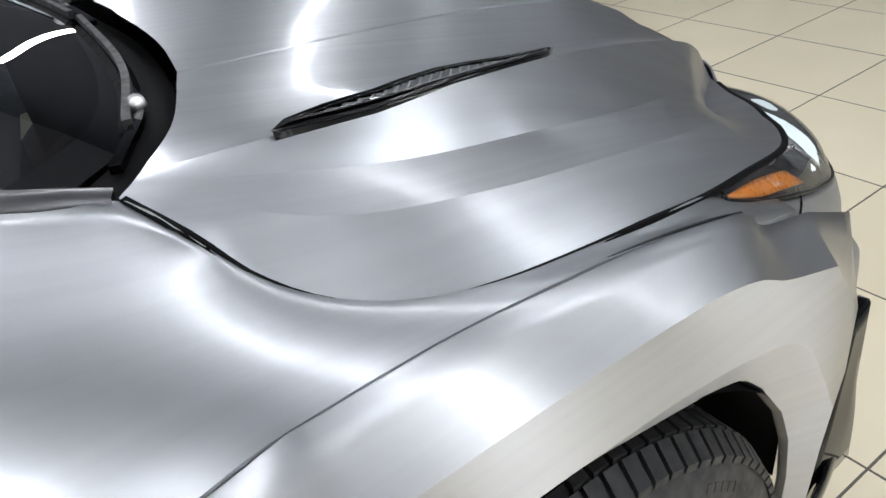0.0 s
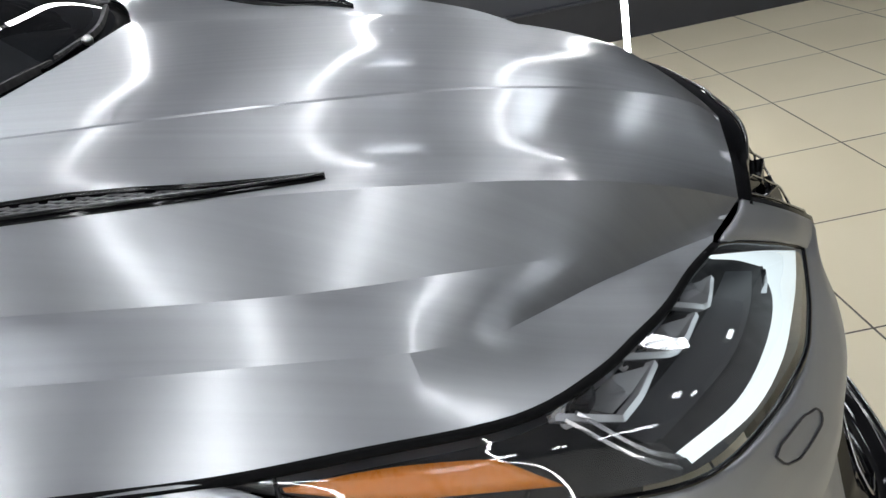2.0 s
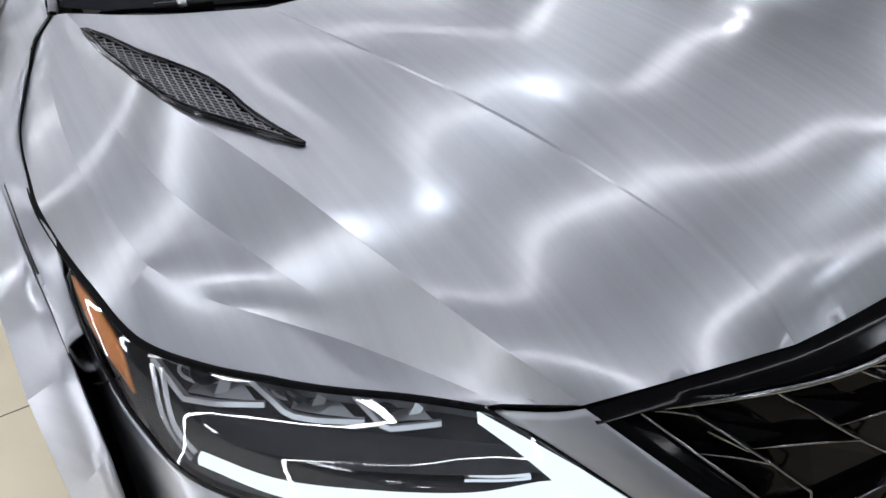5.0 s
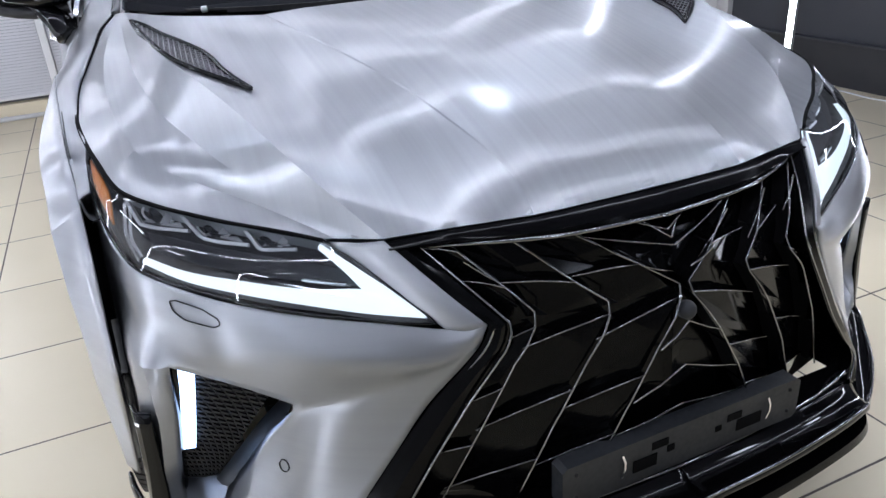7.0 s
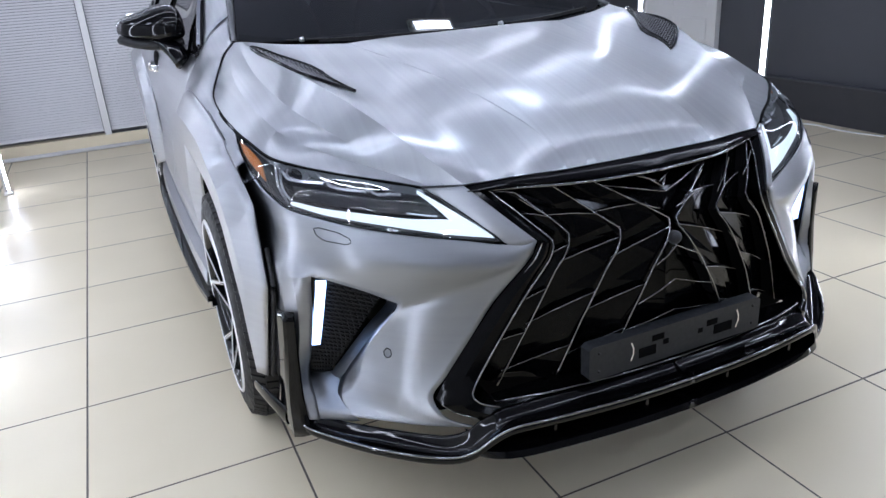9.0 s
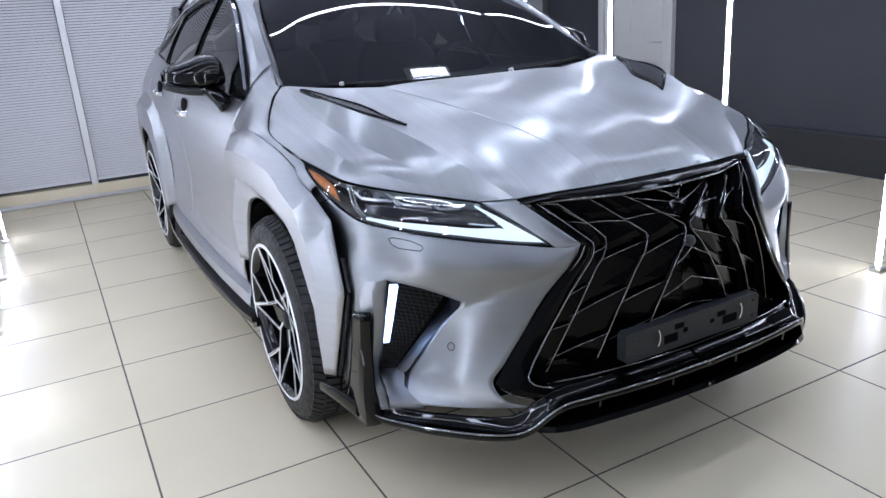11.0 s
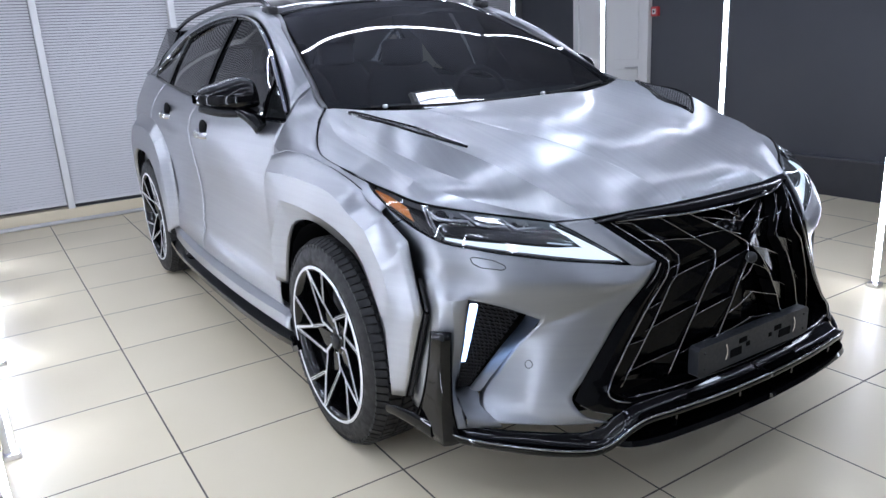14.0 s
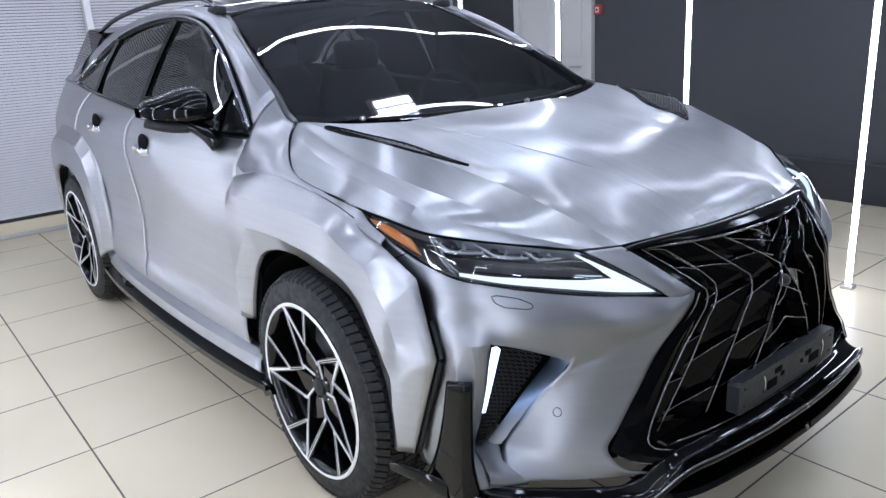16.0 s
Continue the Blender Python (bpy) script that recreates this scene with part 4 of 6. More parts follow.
side_glass("quarter_window", 0.52, 0.735, TINT, "small dark front quarter window")
side_glass("front_window", 0.75, 1.60, TINT, "tinted front door window")
side_glass("rear_window", 1.64, 2.36, TINT_DARK, "dark tinted rear door window")
side_glass("rear_quarter_window", 2.40, 2.84, TINT_DARK, "dark tinted rear quarter window")
for s in (1, -1):
    for name, pts, w, mat in (("window_surround", WIN_TOP, 0.016, GLOSS), ("belt_strip", WIN_LOW, 0.016, GLOSS), ("window_chrome", [(x - .012, y, z + .012) for x, y, z in WIN_TOP], 0.008, CHROME), ("window_chrome", [(x - .006, y, z - .008) for x, y, z in WIN_LOW[:4]], 0.005, CHROME)):
        bm = bmesh.new()
        sweep(bm, spline([(s * (p[0] - 0.002), p[1], p[2]) for p in pts], 60), rect(w, 0.012) if name != "belt_strip" else rect(0.012, w), up=(s * -1, 0, 0.3))
        part(name, bm, mat, car, smooth=False)
    for y, lean in ((0.742, -0.02), (1.62, -0.06), (2.38, -0.04)):
        low, top = np.array(spline(WIN_LOW, 120)), np.array(spline(WIN_TOP, 120))
        a = [np.interp(y, low[:, 1], low[:, k]) for k in range(3)]
        b = [np.interp(y + lean, top[:, 1], top[:, k]) for k in range(3)]
        bm = bmesh.new()
        sweep(bm, [(s * (a[0] - .004), a[1], a[2]), (s * ((a[0] + b[0]) / 2 - .014), (a[1] + b[1]) / 2, (a[2] + b[2]) / 2), (s * (b[0] - .004), b[1], b[2])], rect(0.045 if y > 1 else 0.014, 0.012), up=(s * -1, 0, 0.3))
        part("window_pillar", bm, GLOSS, car, smooth=False)


# door mirrors
def mirror(side):
    # stations from the car outwards: x, front, back, underside, top
    stations = ((-.872, .775, .86, 1.20, 1.265), (-.885, .745, .885, 1.190, 1.298), (-.915, .735, .90, 1.186, 1.312), (-.965, .745, .915, 1.187, 1.308), (-1.02, .770, .93, 1.193, 1.290), (-1.062, .800, .94, 1.197, 1.278), (-1.092, .835, .945, 1.204, 1.265), (-1.105, .875, .94, 1.214, 1.250))
    rows = []
    for x, front, back, low, top in stations:
        d, h = back - front, top - low
        shape = ((1, .02), (1, .5), (.99, .90), (.90, 1), (.62, 1.0), (.36, .95), (.14, .80), (.03, .52), (0, .2), (.03, .04), (.2, 0), (.6, -.02), (.95, 0))
        rows.append([(x, front + u * d, low + v * h) for u, v in polyline([(u, v) for u, v in shape + shape[:1]], 26)[:-1]])
    bm = bmesh.new()
    sheet(bm, across(rows, 3), side, wrap=True)
    shell = part("door_mirror", bm, GLOSS, car, "gloss black door mirror on a stalk")
    bm = bmesh.new()
    sweep(bm, mirrored(spline([(-.975, .82, 1.186), (-.945, .785, 1.172), (-.918, .735, 1.140), (-.898, .70, 1.098)], 10), side), [(.042 * math.cos(a), .026 * math.sin(a)) for a in np.linspace(0, 2 * math.pi, 13)[:-1]])
    part("mirror_stalk", bm, GLOSS, shell)
    bm = bmesh.new()
    sweep(bm, mirrored(spline([(-.885, .81, 1.178), (-.96, .81, 1.170), (-1.03, .835, 1.178), (-1.085, .87, 1.198)], 12), side), [(.055 * math.cos(a), .022 * math.sin(a)) for a in np.linspace(0, 2 * math.pi, 9)[:-1]])
    part("mirror_belt", bm, MATT, shell)
    bm = bmesh.new()
    g = [[(side * x, .922 + (x + .98) * -.22, 1.245 + v * .04) for x in np.linspace(-1.06, -.90, 8)] for v in (-1, 0, 1)]
    sheet(bm, g)
    part("mirror_glass", bm, CHROME, shell)


for s in (1, -1):
    mirror(s)

# cabin seen through the glass: dash, wheel, seats, centre mirror
skin("dashboard", [[(-.70, .42, 1.14), (0, .34, 1.12), (.70, .42, 1.14)], [(-.70, .62, 1.155), (0, .60, 1.15), (.70, .62, 1.155)], [(-.70, .78, 1.10), (0, .80, 1.09), (.70, .78, 1.10)], [(-.7, .80, .8), (0, .82, .8), (.7, .80, .8)]], DASH, car, nu=16, nv=4, sides=(1,), label="dark vinyl dashboard")
bm = bmesh.new()
ringpath = [(.36 + .175 * math.cos(a), .90 + .06 * math.sin(a), 1.10 + .165 * math.sin(a)) for a in np.linspace(0, 2 * math.pi, 33)[:-1]]
sweep(bm, ringpath, ring(0.016, 8), up=(0, 1, 0), closed=True)
for a in (0.2, math.pi - 0.2, -math.pi / 2):
    sweep(bm, [(.36, .90, 1.09), (.36 + .17 * math.cos(a), .90 + .06 * math.sin(a), 1.10 + .16 * math.sin(a))], rect(.03, .015), up=(0, 1, 0.1))
part("steering_wheel", bm, DASH, car, "black leather steering wheel")


def seat(x, y):
    bm = bmesh.new()
    box(bm, (x - .26, y - .28, .55), (x + .26, y + .24, .72), 0.05)
    root = part("seat", bm, LEATHER, car, "dark red leather seat")
    rows = [[(x + w * c, y + yy + .07 * c * c, z) for c in (-1, -.75, 0, .75, 1)] for yy, z, w in ((.20, .68, .24), (.26, .85, .27), (.31, 1.05, .26), (.35, 1.22, .20), (.36, 1.26, .16))]
    bm = bmesh.new()
    sheet(bm, across([spline(r, 12) for r in rows], 3))
    part("backrest", bm, LEATHER, root, thick=.1)
    bm = bmesh.new()
    box(bm, (x - .13, y + .32, 1.27), (x + .13, y + .42, 1.43), 0.035)
    part("headrest", bm, LEATHER, root)


for x in (-.37, .37):
    seat(x, 1.35)
    seat(x, 2.3)
bm = bmesh.new()
box(bm, (-.12, .93, 1.47), (.12, .955, 1.535), 0.012)
part("cabin_mirror", bm, DASH, car)
# inner lining added to block light and keep the cabin dark: floor, roof liner, rear shelf
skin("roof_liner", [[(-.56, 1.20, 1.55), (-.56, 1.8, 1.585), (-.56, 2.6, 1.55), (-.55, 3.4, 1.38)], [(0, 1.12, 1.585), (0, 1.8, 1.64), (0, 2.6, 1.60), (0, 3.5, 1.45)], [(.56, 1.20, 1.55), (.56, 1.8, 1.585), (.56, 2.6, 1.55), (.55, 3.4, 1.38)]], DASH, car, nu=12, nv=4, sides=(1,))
bm = bmesh.new()
box(bm, (-.84, .45, .32), (.84, 3.7, .36))
box(bm, (-.60, -.60, .30), (.60, .44, .33))
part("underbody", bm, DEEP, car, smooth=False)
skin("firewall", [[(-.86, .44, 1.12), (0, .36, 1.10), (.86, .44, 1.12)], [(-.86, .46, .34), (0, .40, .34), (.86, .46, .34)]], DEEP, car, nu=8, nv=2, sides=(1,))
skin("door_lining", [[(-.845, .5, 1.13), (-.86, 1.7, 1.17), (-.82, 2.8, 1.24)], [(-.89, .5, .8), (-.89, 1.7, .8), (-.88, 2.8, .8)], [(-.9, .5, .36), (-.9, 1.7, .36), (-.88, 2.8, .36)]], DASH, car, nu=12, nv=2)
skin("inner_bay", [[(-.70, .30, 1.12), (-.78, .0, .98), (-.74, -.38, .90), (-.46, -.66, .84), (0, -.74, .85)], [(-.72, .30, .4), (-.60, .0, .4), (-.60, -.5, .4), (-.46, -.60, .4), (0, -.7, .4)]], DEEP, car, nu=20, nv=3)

# tail
skin("tailgate", [[(-.60, 3.52, 1.40), (-.3, 3.70, 1.485), (0, 3.74, 1.50), (.3, 3.70, 1.485), (.60, 3.52, 1.40)], [(-.63, 3.75, 1.22), (-.3, 3.88, 1.22), (0, 3.90, 1.22), (.3, 3.88, 1.22), (.63, 3.75, 1.22)], [(-.65, 3.85, .9), (-.3, 3.93, .9), (0, 3.95, .9), (.3, 3.93, .9), (.65, 3.85, .9)], [(-.68, 3.86, .45), (-.3, 3.97, .45), (0, 3.98, .45), (.3, 3.97, .45), (.68, 3.86, .45)]], WRAP, car, nu=24, nv=4, sides=(1,), label="brushed silver tailgate")
skin("rear_spoiler", [[(-.60, 2.95, 1.555), (0, 3.10, 1.598), (.60, 2.95, 1.555)], [(-.625, 3.22, 1.582), (0, 3.40, 1.618), (.625, 3.22, 1.582)], [(-.625, 3.24, 1.555), (0, 3.42, 1.590), (.625, 3.24, 1.555)], [(-.60, 3.36, 1.46), (0, 3.55, 1.50), (.60, 3.36, 1.46)]], WRAP, car, nu=20, nv=3, sides=(1,), creases=(1, 2), label="silver roof spoiler over the tailgate")
for s in (1, -1):
    bm = bmesh.new()
    prism(bm, [(s * -.640, 2.90, 1.545), (s * -.632, 3.215, 1.580), (s * -.640, 3.52, 1.445), (s * -.655, 3.86, 1.262), (s * -.700, 3.30, 1.300), (s * -.690, 3.0, 1.42)], (s * .02, 0, 0))
    bmesh.ops.recalc_face_normals(bm, faces=bm.faces[:])
    part("spoiler_fin", bm, GLOSS, car, "gloss black fin beside the rear window", smooth=False)
skin("rear_pillar", [[(-.80, 2.95, 1.288), (-.79, 3.2, 1.29), (-.75, 3.45, 1.285), (-.63, 3.75, 1.25)], [(-.745, 2.95, 1.40), (-.72, 3.2, 1.37), (-.69, 3.4, 1.35), (-.62, 3.70, 1.28)], [(-.645, 2.95, 1.49), (-.65, 3.2, 1.43), (-.66, 3.35, 1.38), (-.61, 3.6, 1.36)]], GLOSS, car, nu=14, nv=3, label="gloss black rear pillar")

# ---- front: bumper, headlights, grille, lip ----
# nose strip between headlight and grille
skin("bumper_nose", [
    [(-.464, -.757, .900), (-.430, -.812, .863), (-.395, -.862, .825), (-.357, -.907, .786)],
    [(-.490, -.742, .898), (-.452, -.805, .856), (-.415, -.858, .816), (-.378, -.897, .778)],
    [(-.540, -.697, .894), (-.500, -.755, .855), (-.462, -.810, .820), (-.412, -.872, .776)],
], WRAP_FRONT, car, nu=16, nv=4, label="brushed silver strip between headlight and grille")

# bumper: from the headlight down to the fog opening, the cheek inside it and the corner outside it, one skin
TOP = [(-.357, -.907, .786), (-.408, -.874, .776), (-.50, -.828, .790), (-.60, -.777, .806), (-.66, -.742, .818), (-.74, -.683, .835), (-.80, -.622, .850), (-.842, -.565, .860), (-.872, -.48, .885), (-.886, -.40, .910), (-.892, -.23, .968)]
FOLD = [(-.368, -.907, .760), (-.42, -.893, .742), (-.50, -.866, .744), (-.60, -.820, .750), (-.665, -.780, .755), (-.755, -.715, .764), (-.812, -.645, .770), (-.852, -.592, .775), (-.880, -.52, .79), (-.892, -.44, .815), (-.902, -.28, .86)]
EDGE_IN = [(-.392, -.899, .725), (-.525, -.838, .682), (-.655, -.751, .640)]
EDGE_FOG = [(-.655, -.751, .640), (-.715, -.722, .672), (-.775, -.690, .698), (-.832, -.653, .716)]
EDGE_OUT = [(-.832, -.653, .716), (-.862, -.640, .714), (-.888, -.598, .711), (-.902, -.50, .71), (-.905, -.42, .71)]
CHEEK = [
    [(-.452, -.874, .650), (-.575, -.812, .630), (-.672, -.730, .600)],
    [(-.520, -.859, .552), (-.625, -.792, .550), (-.704, -.696, .552)],
    [(-.585, -.849, .462), (-.668, -.775, .465), (-.748, -.655, .470)],
    [(-.620, -.845, .410), (-.698, -.764, .411), (-.785, -.628, .408)],
    [(-.605, -.875, .372), (-.692, -.782, .368), (-.805, -.650, .378)],
    [(-.545, -.920, .349), (-.655, -.825, .336), (-.800, -.705, .340)],
]
CORNER = [
    [(-.840, -.640, .60), (-.872, -.634, .60), (-.896, -.598, .60), (-.905, -.50, .60), (-.905, -.43, .60)],
    [(-.853, -.624, .50), (-.884, -.630, .50), (-.904, -.596, .50), (-.912, -.50, .50), (-.910, -.43, .50)],
    [(-.862, -.612, .42), (-.892, -.630, .42), (-.908, -.600, .42), (-.916, -.50, .42), (-.912, -.43, .42)],
    [(-.862, -.642, .384), (-.888, -.642, .378), (-.904, -.605, .375), (-.918, -.51, .375), (-.915, -.43, .375)],
    [(-.865, -.668, .330), (-.884, -.657, .330), (-.898, -.63, .330), (-.915, -.53, .33), (-.91, -.44, .33)],
]
N_IN, N_FOG, N_OUT = 16, 14, 12


def split_line(points, a, b):
    """A smooth line cut at two of its points, with set numbers of steps in its three pieces."""
    fine = np.array(spline(points, 400))
    i, j = (int(np.argmin(np.linalg.norm(fine - np.array(points[k]), axis=1))) for k in (a, b))
    return np.vstack([polyline(fine[:i + 1], N_IN)[:-1], polyline(fine[i:j + 1], N_FOG)[:-1], polyline(fine[j:], N_OUT)])


rim_line = np.vstack([spline(EDGE_IN, N_IN)[:-1], spline(EDGE_FOG, N_FOG)[:-1], .5 * spline(EDGE_OUT, N_OUT) + .5 * eased(EDGE_OUT, 3)])
top_line, fold_line = split_line(TOP, 4, 6), split_line(FOLD, 4, 6)
mid_line = (top_line + fold_line) / 2 + [-.002, -.003, .001]
upper = across([top_line, mid_line, fold_line, rim_line], 6)
cheek = across([upper[-4][:N_IN + 1], rim_line[:N_IN + 1], *[spline(r, N_IN) for r in CHEEK]], 5)[5:]
corner = across([upper[-4][N_IN + N_FOG:], rim_line[N_IN + N_FOG:], *[eased(r, 3) for r in CORNER]], 5)[5:]
for s in (1, -1):
    bm = bmesh.new()
    for grid in (upper, cheek, corner):
        sheet(bm, grid, s)
    bmesh.ops.remove_doubles(bm, verts=bm.verts[:], dist=1e-5)
    front_bumper = part("front_bumper", bm, WRAP_FRONT, car, "brushed silver front bumper with pointed corners", thick=0.004)
    crease_edges(front_bumper, 17)
    # rolled edge of the fog opening: upper edge, blade beside the cheek, outer edge, floor
    out_edge, in_edge = np.array([r[0] for r in corner[::5]]), np.array([r[-1] for r in cheek[::5]])
    top_edge = rim_line[N_IN:N_IN + N_FOG + 1]
    bm = bmesh.new()
    sheet(bm, [top_edge, top_edge + [.004, .02, .002], top_edge + [.008, .05, .006]], s)
    part("fog_brow", bm, WRAP_FRONT, front_bumper)
    bm = bmesh.new()
    blade_line = np.array(spline(in_edge[:5], 16))
    blade_in = np.array(spline([(-.655, -.690, .637), (-.659, -.666, .602), (-.706, -.646, .548), (-.764, -.617, .468), (-.811, -.590, .400)], 16))
    sheet(bm, [blade_line, blade_line * .93 + blade_in * .07 + [0, -.001, 0], blade_in], s)
    part("fog_surround", bm, WRAP_FRONT, front_bumper, "flat silver trim blade beside the fog opening")
    bm = bmesh.new()
    rim_out = np.array(spline(out_edge[:4], 16))
    sheet(bm, [rim_out, rim_out + [.006, .012, 0], rim_out + [.012, .05, 0]], s)
    part("fog_side", bm, GLOSS, front_bumper)
    bm = bmesh.new()
    sheet(bm, across([spline([(-.862, -.555, .425), (-.84, -.560, .420), (-.80, -.580, .410)], 10), spline([(-.862, -.612, .418), (-.83, -.605, .406), (-.787, -.615, .404)], 10), spline([(-.862, -.642, .383), (-.83, -.650, .374), (-.805, -.655, .377)], 10), spline([(-.865, -.668, .345), (-.83, -.690, .338), (-.78, -.720, .334)], 10), spline([(-.865, -.655, .322), (-.83, -.678, .318), (-.77, -.710, .318)], 10)], 4), s)
    part("bumper_floor", bm, WRAP_FRONT, front_bumper)
    # thin seam to the wing
    bm = bmesh.new()
    sweep(bm, mirrored(spline([(-.8735, -.412, .9165), (-.890, -.398, .908), (-.904, -.375, .896)], 6), s), ring(.0016, 5))
    part("panel_seam", bm, DEEP, front_bumper)


bumper_bm = bmesh.new()
for grid in (upper, cheek):
    sheet(bumper_bm, grid)
bumper_bm.normal_update()
bumper_tree = BVHTree.FromBMesh(bumper_bm)


def on_bumper(p, lift=0.003):
    """The nearest place on the bumper's skin, a little outside it."""
    spot, normal, index, gap = bumper_tree.find_nearest(Vector(p))
    if normal.y > 0:
        normal = -normal
    return spot + normal * lift


# fog opening: near-black backing for the shade behind, honeycomb bars, upright lamp
def fog(side):
    tl, tr, bl, br = np.array([-.832, -.635, .722]), np.array([-.652, -.690, .662]), np.array([-.862, -.585, .415]), np.array([-.809, -.588, .400])
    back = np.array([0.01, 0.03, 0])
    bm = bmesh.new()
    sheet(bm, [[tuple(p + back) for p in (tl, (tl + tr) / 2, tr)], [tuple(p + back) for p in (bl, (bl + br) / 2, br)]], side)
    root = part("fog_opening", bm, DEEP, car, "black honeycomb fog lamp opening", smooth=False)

    def at(u, v, d=0.0):
        p = (tl * (1 - u) + tr * u) * (1 - v) + (bl * (1 - u) + br * u) * v
        return p + back * d

    bm = bmesh.new()
    rows = 26
    for i in range(rows + 1):
        v = i / rows
        for j in range(9):
            u0 = (j + (0.5 if i % 2 else 0)) / 9
            u1 = u0 + 0.36 / 9
            q = [at(min(u0 + du, 1), min(v + dv, 1), 0.3) for du, dv in ((0, 0), (0.95 / 9, 0.012))]
            sweep(bm, mirrored([q[0], q[1]], side), rect(0.0045, 0.005), up=(0, 1, 0.2))
            if i < rows:
                q = [at(min(u0, 1), v, 0.3), at(min(u0 + (0.5 / 9 if i % 2 == 0 else 0.5 / 9), 1), v + 1 / rows, 0.3)]
                sweep(bm, mirrored(q, side), rect(0.003, 0.004), up=(0, 1, 0.2))
    tagged(part("fog_mesh", bm, MATT, root, smooth=False), kind="stuff")
    bm = bmesh.new()
    line = [at(.155, .07, -.05), at(.16, .25, -.05), at(.165, .45, -.05), at(.165, .66, -.05)]
    sweep(bm, mirrored(spline(line, 10), side), [(-.014, -.006), (.014, -.006), (.012, .008), (-.012, .008)], up=(0, -1, 0.2))
    part("fog_lamp", bm, FOG, root, "glowing white upright fog lamp")
    bm = bmesh.new()
    line = [at(.05, .0, -.05), at(.06, .3, -.05), at(.06, .66, -.05)]
    sweep(bm, mirrored(spline(line, 10), side), rect(.008, .02), up=(0, -1, 0.2))
    part("lamp_bezel", bm, GLOSS, root, smooth=False)


for s in (1, -1):
    fog(s)
    # parking sensor and washer cap as thin outlines on the bumper
    bm = bmesh.new()
    c, n = Vector((-.707, -.750, .510)), Vector((-.70, -.70, .1)).normalized()
    a = n.cross(Vector((0, 0, 1))).normalized()
    b = a.cross(n)
    loop = [on_bumper(c + (a * math.cos(t) + b * math.sin(t)) * 0.0115) for t in np.linspace(0, 2 * math.pi, 25)[:-1]]
    sweep(bm, [(s * q.x, q.y, q.z) for q in loop], ring(0.0011, 5), up=(s * n.x, n.y, n.z), closed=True)
    part("parking_sensor", bm, MATT, car, "round parking sensor in the bumper")
    bm = bmesh.new()
    loop = [(-.808, -.636, .828), (-.801, -.648, .833), (-.765, -.690, .826), (-.744, -.710, .812), (-.740, -.712, .802), (-.747, -.705, .795), (-.788, -.662, .801), (-.803, -.643, .812)]
    loop = [on_bumper(q) for q in polyline([*loop, loop[0]], 32)[:-1]]
    loop = [(s * q.x, q.y, q.z) for q in loop]
    sweep(bm, loop, ring(0.0012, 5), up=(s * -.5, -.8, 0), closed=True)
    part("washer_cap", bm, MATT, car, "closed headlight washer cap")


# ---- headlights ----
HL_TOP = [(-.884, -.205, .994), (-.869, -.297, .980), (-.842, -.42, .958), (-.79, -.492, .944), (-.735, -.540, .932), (-.61, -.640, .906), (-.545, -.693, .892), (-.48, -.785, .840), (-.424, -.858, .788)]
HL_LOW = [(-.886, -.207, .990), (-.892, -.30, .950), (-.884, -.41, .912), (-.870, -.48, .886), (-.840, -.567, .862), (-.70, -.712, .830), (-.60, -.775, .809), (-.50, -.826, .793), (-.424, -.862, .784)]
HL_MID = [tuple((np.array(a) + np.array(b)) / 2 + np.array([-.009, -.012, .007]) * k) for a, b, k in zip(HL_TOP, HL_LOW, (0, .3, .6, 1, 1.5, 1.7, 1.3, .7, 0))]


